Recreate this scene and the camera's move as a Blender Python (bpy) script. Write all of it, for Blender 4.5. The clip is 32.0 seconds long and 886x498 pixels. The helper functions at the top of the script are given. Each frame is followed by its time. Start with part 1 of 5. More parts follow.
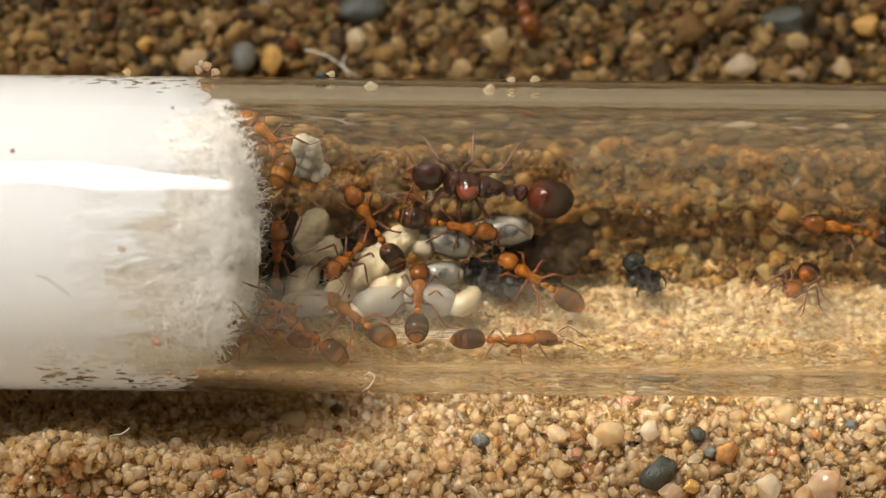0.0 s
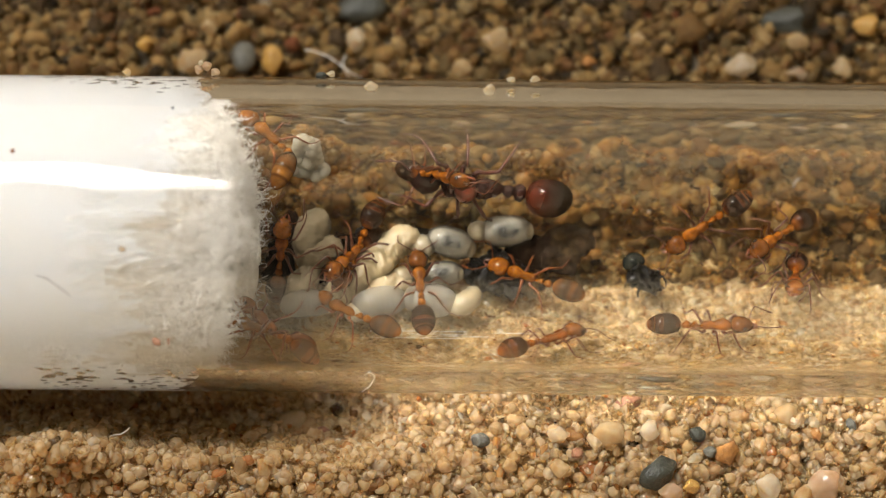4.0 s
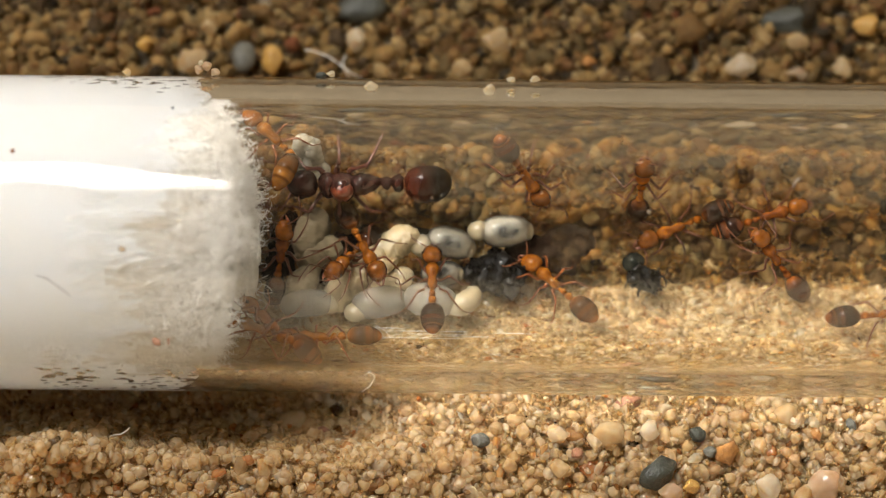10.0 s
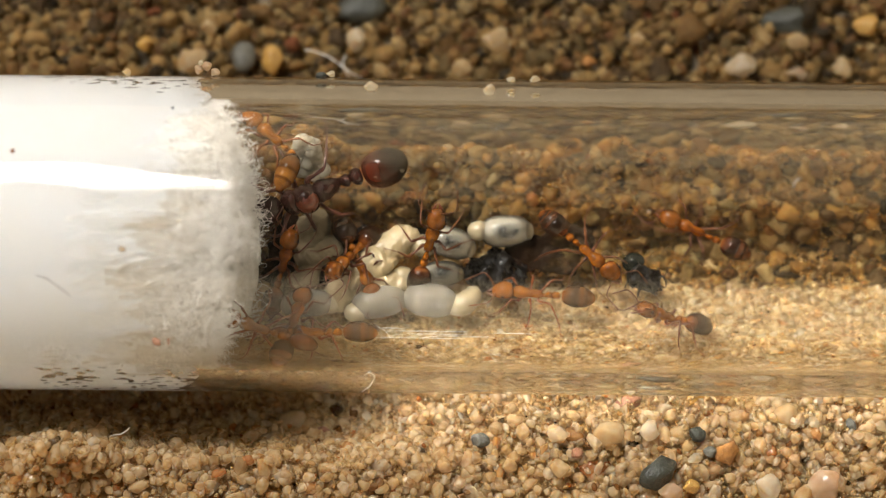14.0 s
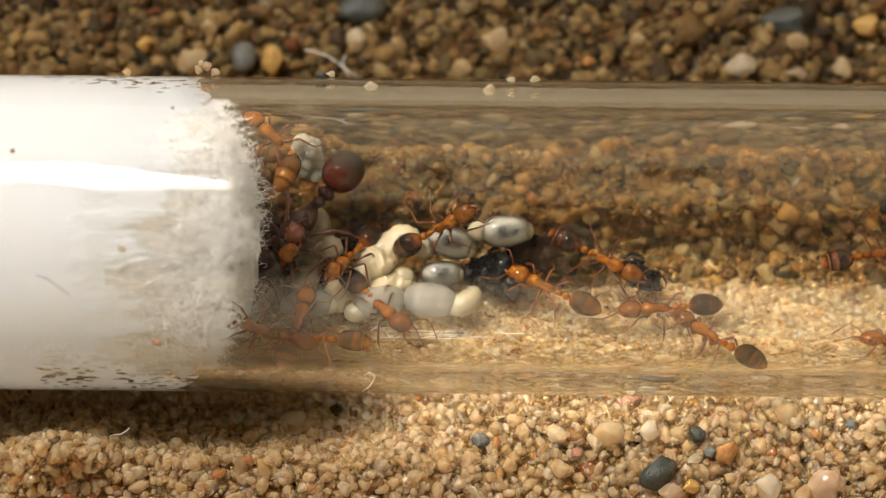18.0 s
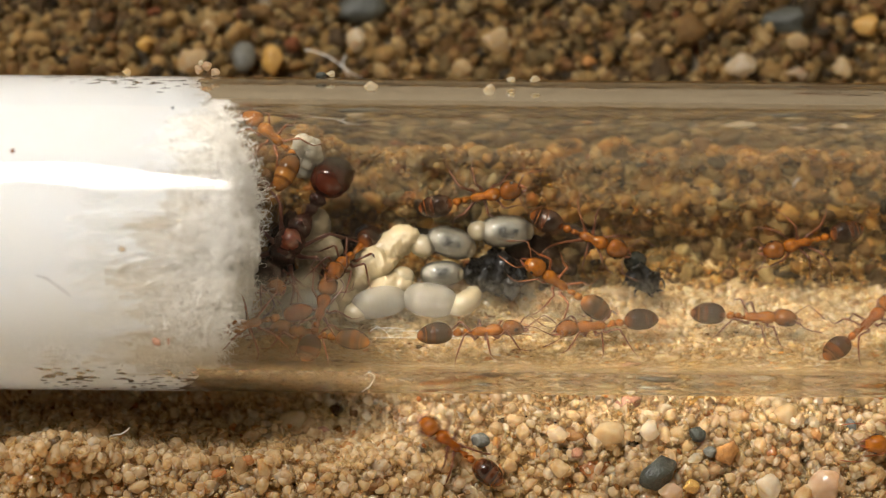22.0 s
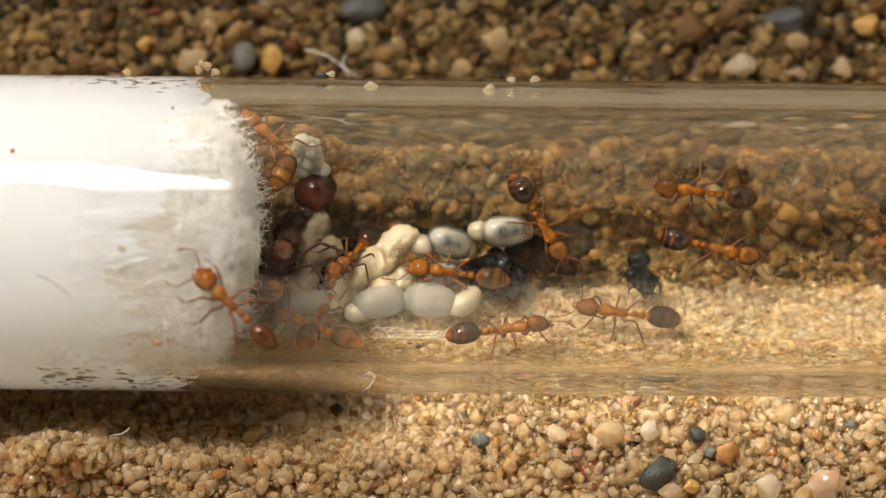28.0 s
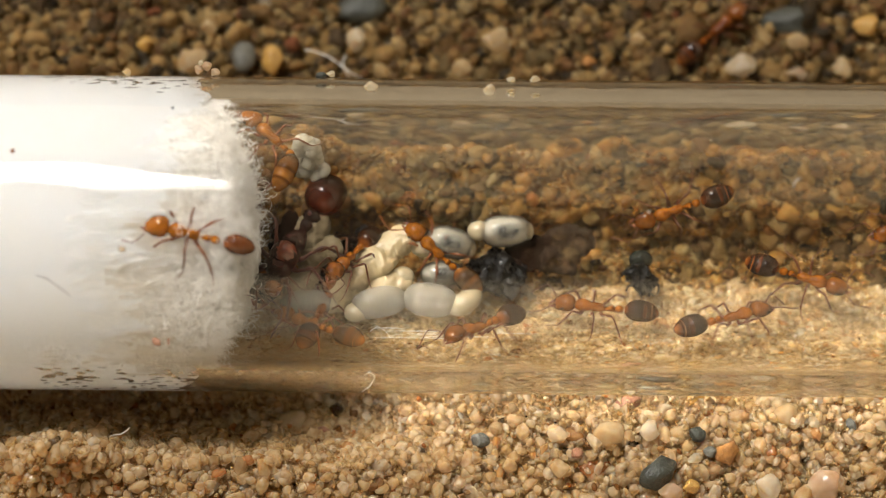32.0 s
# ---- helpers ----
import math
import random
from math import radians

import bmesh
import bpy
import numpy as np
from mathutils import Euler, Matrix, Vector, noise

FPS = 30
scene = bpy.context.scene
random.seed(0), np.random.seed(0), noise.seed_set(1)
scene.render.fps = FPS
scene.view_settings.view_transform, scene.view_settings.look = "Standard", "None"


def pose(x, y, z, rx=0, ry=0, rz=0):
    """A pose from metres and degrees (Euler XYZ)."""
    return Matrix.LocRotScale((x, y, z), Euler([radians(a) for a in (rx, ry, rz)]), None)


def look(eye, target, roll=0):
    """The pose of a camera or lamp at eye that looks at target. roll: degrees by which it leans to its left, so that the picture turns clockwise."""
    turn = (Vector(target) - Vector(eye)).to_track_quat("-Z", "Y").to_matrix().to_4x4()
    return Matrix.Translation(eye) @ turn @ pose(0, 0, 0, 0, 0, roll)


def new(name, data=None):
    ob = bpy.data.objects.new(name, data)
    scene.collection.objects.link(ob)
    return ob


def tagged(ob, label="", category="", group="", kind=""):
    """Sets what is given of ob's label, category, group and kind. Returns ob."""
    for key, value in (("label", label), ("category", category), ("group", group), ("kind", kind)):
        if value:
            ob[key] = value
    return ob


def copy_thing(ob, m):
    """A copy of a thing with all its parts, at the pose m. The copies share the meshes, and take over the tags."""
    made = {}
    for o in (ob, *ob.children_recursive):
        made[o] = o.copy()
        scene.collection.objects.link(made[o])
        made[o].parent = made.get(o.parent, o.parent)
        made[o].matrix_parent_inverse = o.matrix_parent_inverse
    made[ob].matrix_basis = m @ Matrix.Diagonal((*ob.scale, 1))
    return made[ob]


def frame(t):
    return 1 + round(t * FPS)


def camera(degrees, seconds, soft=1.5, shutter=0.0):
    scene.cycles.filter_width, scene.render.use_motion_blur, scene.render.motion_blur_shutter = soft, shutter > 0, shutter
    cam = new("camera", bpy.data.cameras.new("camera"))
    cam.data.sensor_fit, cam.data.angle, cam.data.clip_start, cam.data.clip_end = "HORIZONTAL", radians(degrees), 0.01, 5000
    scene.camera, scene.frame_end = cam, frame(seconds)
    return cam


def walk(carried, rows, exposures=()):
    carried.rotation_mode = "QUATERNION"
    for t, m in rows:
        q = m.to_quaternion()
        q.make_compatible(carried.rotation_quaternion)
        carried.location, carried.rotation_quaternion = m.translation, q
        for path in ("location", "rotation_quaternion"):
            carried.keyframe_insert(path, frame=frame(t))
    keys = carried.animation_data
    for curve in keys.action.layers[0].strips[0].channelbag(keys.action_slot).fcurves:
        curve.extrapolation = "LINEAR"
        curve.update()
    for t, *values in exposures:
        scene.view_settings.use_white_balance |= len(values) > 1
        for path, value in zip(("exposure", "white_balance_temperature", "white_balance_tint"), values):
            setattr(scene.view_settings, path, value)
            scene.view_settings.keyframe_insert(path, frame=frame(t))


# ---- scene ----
# Millimetres in, metres out. The tube's axis lies on the world x axis.
MM = 0.001
R_OUT, R_IN = 6.25, 5.4

cam = camera(24.87, 32.0, soft=0.5, shutter=0.6)
STAND = look((0, -0.0171281, 0.0781466), (0, -0.0004952, -0.0001053), roll=0.55)
cam.data.dof.use_dof, cam.data.dof.focus_distance, cam.data.dof.aperture_fstop = True, 0.0809, 47.0
walk(cam, [(0.0, STAND), (32.0, STAND)], exposures=[(0.0, 0.0), (32.0, 0.0)])

# ---- light: a lamp with a row of diodes behind the tube, a dim room ----
world = bpy.data.worlds.new("room_light")
scene.world = world
world.use_nodes = True
wn, wl = world.node_tree.nodes, world.node_tree.links
wn["Background"].inputs[0].default_value = (1.0, 0.79, 0.52, 1)
# lit walls up to half height all round, a dark ceiling over them
sky_way, sky_axes, sky_span = wn.new("ShaderNodeTexCoord"), wn.new("ShaderNodeSeparateXYZ"), wn.new("ShaderNodeMapRange")
wl.new(sky_way.outputs["Generated"], sky_axes.inputs[0])
wl.new(sky_axes.outputs["Z"], sky_span.inputs[0])
sky_span.inputs[1].default_value, sky_span.inputs[2].default_value = 0.66, 0.75
sky_span.inputs[3].default_value, sky_span.inputs[4].default_value = 0.93, 0.06
wl.new(sky_span.outputs[0], wn["Background"].inputs[1])


def lamp(name, x, y, z, power, wide, high):
    data = bpy.data.lights.new(name, "AREA")
    data.energy, data.shape, data.size, data.size_y = power, "RECTANGLE", wide * MM, high * MM
    data.color = (1.0, 0.97, 0.935)
    ob = new(name, data)
    ob.matrix_world = look((x * MM, y * MM, z * MM), (0, 0, -0.003))
    return ob


for k in range(3):
    lamp("lamp_diode", -50 - 30 * k, 98, 176, 0.218, 24, 58)


# ---- materials ----
def nodes_of(name):
    m = bpy.data.materials.new(name)
    m.use_nodes = True
    t = m.node_tree
    return m, t.nodes, t.links, t.nodes["Principled BSDF"]


def surface(name, a, b, rough=0.4, scale=900, bump=0.15, deep=0.00004, coat=0.0, glow_through=0.0, spec=0.5, milky=0.0, see=0.0, film=0.0, reach=0.0005, along=None, bands=None, radii=(1.0, 0.9, 0.8)):
    """Two base colours mixed by coarse and fine noise, with fine relief. scale: cells per metre."""
    m, ns, ln, bsdf = nodes_of(name)
    co = ns.new("ShaderNodeTexCoord")
    big, small = ns.new("ShaderNodeTexNoise"), ns.new("ShaderNodeTexNoise")
    big.inputs["Scale"].default_value, small.inputs["Scale"].default_value = scale, scale * 6
    small.inputs["Detail"].default_value = 4
    for n in (big, small):
        ln.new(co.outputs["Object"], n.inputs["Vector"])
    add = ns.new("ShaderNodeMath")
    add.operation = "MULTIPLY_ADD"
    ln.new(small.outputs[0], add.inputs[0])
    add.inputs[1].default_value = 0.5
    ln.new(big.outputs[0], add.inputs[2])
    span = ns.new("ShaderNodeMapRange")
    span.inputs[1].default_value, span.inputs[2].default_value = 0.45, 1.05
    ln.new(add.outputs[0], span.inputs[0])
    mix = ns.new("ShaderNodeMix")
    mix.data_type = "RGBA"
    mix.inputs[6].default_value, mix.inputs[7].default_value = (*a, 1), (*b, 1)
    share = span.outputs[0]
    if along:
        # pigment that darkens from the front of a segment to its rear
        axes, place, both_ways = ns.new("ShaderNodeSeparateXYZ"), ns.new("ShaderNodeMapRange"), ns.new("ShaderNodeMath")
        ln.new(co.outputs["Object"], axes.inputs[0])
        ln.new(axes.outputs["X"], place.inputs[0])
        place.inputs[1].default_value, place.inputs[2].default_value = along
        both_ways.operation = "MULTIPLY_ADD"
        both_ways.use_clamp = True
        ln.new(share, both_ways.inputs[0])
        both_ways.inputs[1].default_value = 0.3
        ln.new(place.outputs[0], both_ways.inputs[2])
        share = both_ways.outputs[0]
    ln.new(share, mix.inputs[0])
    colour = mix.outputs[2]
    if bands:
        # rings of pigment along a gaster, from its tip to its front
        axes, place, rings, veil = ns.new("ShaderNodeSeparateXYZ"), ns.new("ShaderNodeMapRange"), ns.new("ShaderNodeValToRGB"), ns.new("ShaderNodeMix")
        ln.new(co.outputs["Object"], axes.inputs[0])
        ln.new(axes.outputs["X"], place.inputs[0])
        place.inputs[1].default_value, place.inputs[2].default_value = -0.0007, 0.0007
        ln.new(place.outputs[0], rings.inputs[0])
        steps = rings.color_ramp.elements
        steps[0].position, steps[0].color = 0.0, (*bands[0][1], 1)
        steps[1].position, steps[1].color = bands[1][0], (*bands[1][1], 1)
        for p, c in bands[2:]:
            steps.new(p).color = (*c, 1)
        veil.data_type, veil.blend_type = "RGBA", "MULTIPLY"
        veil.inputs[0].default_value = 0.45
        ln.new(rings.outputs[0], veil.inputs[6])
        ln.new(span.outputs[0], veil.inputs[7])
        colour = veil.outputs[2]
    ln.new(colour, bsdf.inputs["Base Color"])
    bsdf.inputs["Roughness"].default_value = rough
    bsdf.inputs["Specular IOR Level"].default_value = spec
    bsdf.inputs["Coat Weight"].default_value = coat
    bsdf.inputs["Coat Roughness"].default_value, bsdf.inputs["Coat IOR"].default_value = 0.11, 1.5
    if milky:
        bsdf.inputs["Subsurface Weight"].default_value, bsdf.inputs["Subsurface Scale"].default_value = milky, reach
        bsdf.inputs["Subsurface Radius"].default_value = radii
    if bump:
        relief = ns.new("ShaderNodeBump")
        relief.inputs["Strength"].default_value, relief.inputs["Distance"].default_value = bump, deep
        ln.new(small.outputs[0], relief.inputs["Height"])
        ln.new(relief.outputs[0], bsdf.inputs["Normal"])
    last = bsdf.outputs[0]
    if glow_through:
        thin, both = ns.new("ShaderNodeBsdfTranslucent"), ns.new("ShaderNodeMixShader")
        ln.new(colour, thin.inputs["Color"])
        both.inputs[0].default_value = glow_through
        ln.new(bsdf.outputs[0], both.inputs[1])
        ln.new(thin.outputs[0], both.inputs[2])
        last = both.outputs[0]
    if see:
        window, both = ns.new("ShaderNodeBsdfTransparent"), ns.new("ShaderNodeMixShader")
        both.inputs[0].default_value = see
        ln.new(last, both.inputs[1])
        ln.new(window.outputs[0], both.inputs[2])
        last = both.outputs[0]
    if film:
        # a wet, clear skin: gloss alone over what lies under it
        gloss, edge, wet = ns.new("ShaderNodeBsdfGlossy"), ns.new("ShaderNodeFresnel"), ns.new("ShaderNodeMixShader")
        gloss.inputs["Roughness"].default_value = 0.11
        edge.inputs["IOR"].default_value = film
        ln.new(edge.outputs[0], wet.inputs[0])
        ln.new(last, wet.inputs[1])
        ln.new(gloss.outputs[0], wet.inputs[2])
        last = wet.outputs[0]
    ln.new(last, ns["Material Output"].inputs[0])
    return m


FINE = [(0, (0.865, 0.621, 0.341)), (0.2, (0.930, 0.704, 0.431)), (0.36, (0.800, 0.548, 0.280)), (0.50, (0.950, 0.776, 0.522)), (0.66, (0.886, 0.642, 0.361)),
        (0.78, (0.736, 0.476, 0.221)), (0.925, (0.822, 0.497, 0.230)), (0.95, (0.584, 0.445, 0.251)), (0.968, (0.778, 0.373, 0.161)), (0.976, (0.368, 0.207, 0.090)), (0.982, (0.950, 0.880, 0.702)), (0.995, (0.075, 0.062, 0.050))]
FINE = [(p, (min(0.97, 0.42 * c[0] + 0.565), min(0.95, 0.52 * c[1] + 0.42), min(0.92, 0.61 * c[2] + 0.265)) if p < 0.9 else c) for p, c in FINE]
FINE = [(p, (0.85 * c[0], 0.82 * c[1], 0.785 * c[2])) for p, c in FINE]
# amber light in the gaps between grains, put into the fine grains' colour
GAP_TONES = [(p, (0.78 * r, 0.70 * g, 0.58 * b)) for p, (r, g, b) in FINE]
# the open sand's tones darkened: the tube's shade on the sand, in colour
TUBE_SHADE = [(p, (0.66 * k * r, 0.46 * k * g, 0.215 * k * b)) for k, (p, (r, g, b)) in zip((1.0, 1.2, 0.75, 1.3, 0.9, 0.65, 1.1, 0.9, 0.8, 0.7, 1.2, 1.0), FINE)]
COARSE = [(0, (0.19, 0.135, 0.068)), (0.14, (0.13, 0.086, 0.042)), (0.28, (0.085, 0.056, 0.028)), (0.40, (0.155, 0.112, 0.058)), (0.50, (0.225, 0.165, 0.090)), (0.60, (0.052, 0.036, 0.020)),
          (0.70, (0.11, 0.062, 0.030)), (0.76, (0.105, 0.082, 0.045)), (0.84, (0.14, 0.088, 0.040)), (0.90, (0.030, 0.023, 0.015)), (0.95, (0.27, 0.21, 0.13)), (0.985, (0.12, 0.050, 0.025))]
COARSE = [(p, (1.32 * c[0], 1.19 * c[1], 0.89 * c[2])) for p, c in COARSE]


def sand_material(name, tones, single=False, clear=1.0, through_light=0.42, see=0.36, rough=0.13, spec=1.0):
    """Quartz sand: each grain takes its own colour out of a ramp, lets light through and glints."""
    m, ns, ln, bsdf = nodes_of(name)
    if single:
        pick = ns.new("ShaderNodeObjectInfo").outputs["Random"]
    else:
        pick = ns.new("ShaderNodeNewGeometry").outputs["Random Per Island"]
    ramp = ns.new("ShaderNodeValToRGB")
    ramp.color_ramp.interpolation = "CONSTANT"
    el = ramp.color_ramp.elements
    el[0].position, el[0].color = 0, (*tones[0][1], 1)
    el[1].position, el[1].color = tones[1][0], (*tones[1][1], 1)
    for p, c in tones[2:]:
        el.new(p).color = (*c, 1)
    ln.new(pick, ramp.inputs[0])
    co, spots = ns.new("ShaderNodeTexCoord"), ns.new("ShaderNodeTexNoise")
    spots.inputs["Scale"].default_value, spots.inputs["Detail"].default_value = 4200 * (0.001 if single else 1), 5
    if single:
        spots.inputs["Scale"].default_value = 1600
    ln.new(co.outputs["Object"], spots.inputs["Vector"])
    mottle = ns.new("ShaderNodeMix")
    mottle.data_type, mottle.blend_type = "RGBA", "MULTIPLY"
    mottle.inputs[0].default_value = 0.55
    tint = ns.new("ShaderNodeValToRGB")
    tint.color_ramp.elements[0].position, tint.color_ramp.elements[0].color = 0.32, (0.78, 0.62, 0.44, 1)
    tint.color_ramp.elements[1].position, tint.color_ramp.elements[1].color = 0.62, (1, 1, 1, 1)
    ln.new(spots.outputs[0], tint.inputs[0])
    ln.new(ramp.outputs[0], mottle.inputs[6])
    ln.new(tint.outputs[0], mottle.inputs[7])
    ln.new(mottle.outputs[2], bsdf.inputs["Base Color"])
    bsdf.inputs["Roughness"].default_value = rough
    bsdf.inputs["Specular IOR Level"].default_value = spec
    bsdf.inputs["Subsurface Weight"].default_value, bsdf.inputs["Subsurface Scale"].default_value = clear, 0.0006
    bsdf.inputs["Subsurface Radius"].default_value = (1.0, 0.85, 0.65)
    relief = ns.new("ShaderNodeBump")
    relief.inputs["Strength"].default_value, relief.inputs["Distance"].default_value = 0.75, 0.0001
    facets = ns.new("ShaderNodeTexVoronoi")
    facets.inputs["Scale"].default_value = 1800 if single else 5200
    ln.new(co.outputs["Object"], facets.inputs["Vector"])
    ln.new(facets.outputs["Distance"], relief.inputs["Height"])
    ln.new(relief.outputs[0], bsdf.inputs["Normal"])
    thin, both = ns.new("ShaderNodeBsdfTranslucent"), ns.new("ShaderNodeMixShader")
    ln.new(mottle.outputs[2], thin.inputs["Color"])
    both.inputs[0].default_value = through_light
    ln.new(bsdf.outputs[0], both.inputs[1])
    ln.new(thin.outputs[0], both.inputs[2])
    window, glassy = ns.new("ShaderNodeBsdfTransparent"), ns.new("ShaderNodeMixShader")
    glassy.inputs[0].default_value = see
    window.inputs["Color"].default_value = (1.0, 0.97, 0.92, 1)
    ln.new(both.outputs[0], glassy.inputs[1])
    ln.new(window.outputs[0], glassy.inputs[2])
    ln.new(glassy.outputs[0], ns["Material Output"].inputs[0])
    return m


def glass_material():
    m, ns, ln, bsdf = nodes_of("tube_glass")
    ns.remove(bsdf)
    g = ns.new("ShaderNodeBsdfGlass")
    g.inputs["Color"].default_value = (0.985, 0.985, 0.97, 1)
    g.inputs["Roughness"].default_value, g.inputs["IOR"].default_value = 0.0, 1.47
    co, place, n = ns.new("ShaderNodeTexCoord"), ns.new("ShaderNodeMapping"), ns.new("ShaderNodeTexNoise")
    place.inputs["Scale"].default_value = (700, 7000, 7000)
    n.inputs["Scale"].default_value, n.inputs["Detail"].default_value = 1.0, 3
    relief = ns.new("ShaderNodeBump")
    relief.inputs["Strength"].default_value, relief.inputs["Distance"].default_value = 0.05, 0.00001
    ln.new(co.outputs["Object"], place.inputs[0])
    ln.new(place.outputs[0], n.inputs["Vector"])
    ln.new(n.outputs[0], relief.inputs["Height"])
    ln.new(relief.outputs[0], g.inputs["Normal"])
    ln.new(g.outputs[0], ns["Material Output"].inputs[0])
    return m


GLASS = glass_material()
SAND = sand_material("fine_quartz_sand", FINE, see=0.43, through_light=0.54)
DUST = sand_material("gap_tone_sand", GAP_TONES)
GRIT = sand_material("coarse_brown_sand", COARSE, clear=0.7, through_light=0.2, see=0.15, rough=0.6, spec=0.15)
SHADE_SAND = sand_material("tube_shade_sand", TUBE_SHADE, clear=0.8, through_light=0.4, see=0.55, rough=0.5, spec=0.3)
GRAIN = sand_material("quartz_grain", FINE, True, see=0.50, through_light=0.54)
BED = surface("packed_sand", (0.416, 0.272, 0.12), (0.544, 0.376, 0.184), 0.8, 700, 1.0, 0.0004)
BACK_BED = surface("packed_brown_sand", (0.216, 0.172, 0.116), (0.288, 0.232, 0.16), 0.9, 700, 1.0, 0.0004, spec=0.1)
COTTON = surface("cotton_wool", (0.846, 0.829, 0.80), (0.864, 0.853, 0.834), 0.95, 2600, 0.8, 0.00016, glow_through=0.4, spec=0.1, milky=1.0, reach=0.018)
DRY = surface("dry_cotton_wool", (0.66, 0.622, 0.56), (0.725, 0.687, 0.633), 0.95, 1500, 0.9, 0.0002, glow_through=0.35, spec=0.05, milky=1.0, reach=0.009)
FIBRE = surface("cotton_fibre", (0.83, 0.803, 0.76), (0.87, 0.852, 0.825), 0.7, 600, 0, glow_through=0.5)


def ringed(amber, brown, dark):
    """Pigment of a gaster: black-brown plates with thin amber seams towards the tip."""
    return [(0, amber), (0.12, brown), (0.19, dark), (0.215, amber), (0.235, dark), (0.45, brown), (0.50, dark), (0.72, dark), (0.93, brown), (1.0, amber)]


CHITIN = {
    "dark": (surface("dark_brown_shell", (0.1534, 0.0442, 0.00473), (0.0172, 0.00473, 0.000774), 0.34, 1300, 0.25, 0.00002, coat=1.0, spec=0.0),
             surface("amber_shell", (0.3314, 0.1026, 0.006622), (0.08015, 0.01926, 0.001376), 0.34, 3000, 0.3, 0.00003, coat=1.0, spec=0.0, glow_through=0.2),
             surface("near_black_shell", (0.085, 0.022, 0.006), (0.012, 0.005, 0.003), 0.34, 900, 0.1, 0.00001, coat=1.0, spec=0.0, bands=ringed((0.20, 0.06, 0.010), (0.06, 0.017, 0.005), (0.014, 0.006, 0.003)))),
    "red": (surface("red_brown_shell", (0.2007, 0.05693, 0.00473), (0.02709, 0.00688, 0.000946), 0.34, 1300, 0.25, 0.00002, coat=1.0, spec=0.0),
            surface("rust_shell", (0.2812, 0.07301, 0.004816), (0.06691, 0.01462, 0.001118), 0.34, 3000, 0.3, 0.00003, coat=1.0, spec=0.0, glow_through=0.2),
            surface("brown_shell", (0.13, 0.032, 0.007), (0.017, 0.006, 0.004), 0.34, 900, 0.1, 0.00001, coat=1.0, spec=0.0, bands=ringed((0.28, 0.085, 0.012), (0.10, 0.026, 0.006), (0.024, 0.008, 0.004)))),
    "orange": (surface("orange_shell", (0.2598, 0.07895, 0.004902), (0.04919, 0.0123, 0.000946), 0.34, 1300, 0.25, 0.00002, coat=1.0, spec=0.0, glow_through=0.12),
               surface("bright_amber_shell", (0.372, 0.1249, 0.007396), (0.107, 0.02657, 0.00172), 0.34, 3000, 0.3, 0.00003, coat=1.0, spec=0.0, glow_through=0.25),
               surface("chestnut_shell", (0.18, 0.046, 0.008), (0.024, 0.008, 0.004), 0.34, 900, 0.1, 0.00001, coat=1.0, spec=0.0, glow_through=0.15, bands=ringed((0.36, 0.13, 0.022), (0.17, 0.06, 0.014), (0.05, 0.022, 0.008)))),
    "queen": (surface("black_red_shell", (0.012, 0.006, 0.005), (0.03, 0.009, 0.006), 0.34, 900, 0.4, 0.00004, coat=1.0, spec=0.0),
              surface("queen_back_shell", (0.014, 0.007, 0.006), (0.04, 0.011, 0.007), 0.34, 700, 0.5, 0.00005, coat=1.0, spec=0.0),
              surface("queen_gaster_shell", (0.075, 0.012, 0.004), (0.004, 0.0025, 0.002), 0.34, 420, 0.08, 0.00001, coat=1.0, spec=0.0, along=(0.0013, -0.0007))),
}
SADDLE = surface("red_saddle_shell", (0.182, 0.0266, 0.0042), (0.035, 0.007, 0.0028), 0.3, 1500, 0.5, 0.00005, coat=1.0)
RUSSET = surface("russet_shell", (0.10, 0.027, 0.005), (0.05, 0.012, 0.004), 0.34, 1200, 0.1, 0.00001, coat=1.0, spec=0.0, glow_through=0.1)
BANDED = surface("amber_banded_shell", (0.5, 0.2, 0.03), (0.9, 0.9, 0.9), 0.34, 1500, 0.1, 0.00001, coat=1.0, spec=0.0, glow_through=0.3,
                 bands=[(0, (0.22, 0.075, 0.011)), (0.20, (0.28, 0.11, 0.02)), (0.26, (0.12, 0.04, 0.007)), (0.32, (0.30, 0.12, 0.02)), (0.46, (0.24, 0.09, 0.015)), (0.52, (0.08, 0.028, 0.006)), (0.62, (0.14, 0.05, 0.009)), (1.0, (0.02, 0.009, 0.004))])
LEG = {"dark": surface("brown_leg", (0.1376, 0.03707, 0.00774), (0.0602, 0.01651, 0.004816), 0.3, 1800, 0, glow_through=0.2),
       "queen": surface("dark_leg", (0.10, 0.026, 0.012), (0.05, 0.016, 0.010), 0.3, 1800, 0)}
LEG["red"] = LEG["dark"]
LEG["orange"] = surface("amber_leg", (0.2339, 0.06407, 0.01101), (0.1204, 0.0295, 0.005762), 0.3, 1800, 0, glow_through=0.25)
EYE = surface("black_eye", (0.012, 0.01, 0.01), (0.02, 0.015, 0.012), 0.2, 3000, 0)
JAW = surface("dark_jaw", (0.20, 0.045, 0.012), (0.07, 0.02, 0.010), 0.3, 3000, 0)
LARVA = surface("larva_skin", (0.56, 0.528, 0.44), (0.64, 0.608, 0.528), 0.4, 700, 0.05, 0.00001, spec=0.0, see=0.93, film=1.65)
FAT = surface("larva_fat", (0.46, 0.41, 0.31), (0.60, 0.545, 0.44), 0.5, 1500, 0.1, see=0.44, spec=0.0)
HAZE = surface("larva_gut_wall", (0.10, 0.10, 0.09), (0.30, 0.29, 0.25), 0.6, 2200, 0.1, see=0.82, spec=0.0)
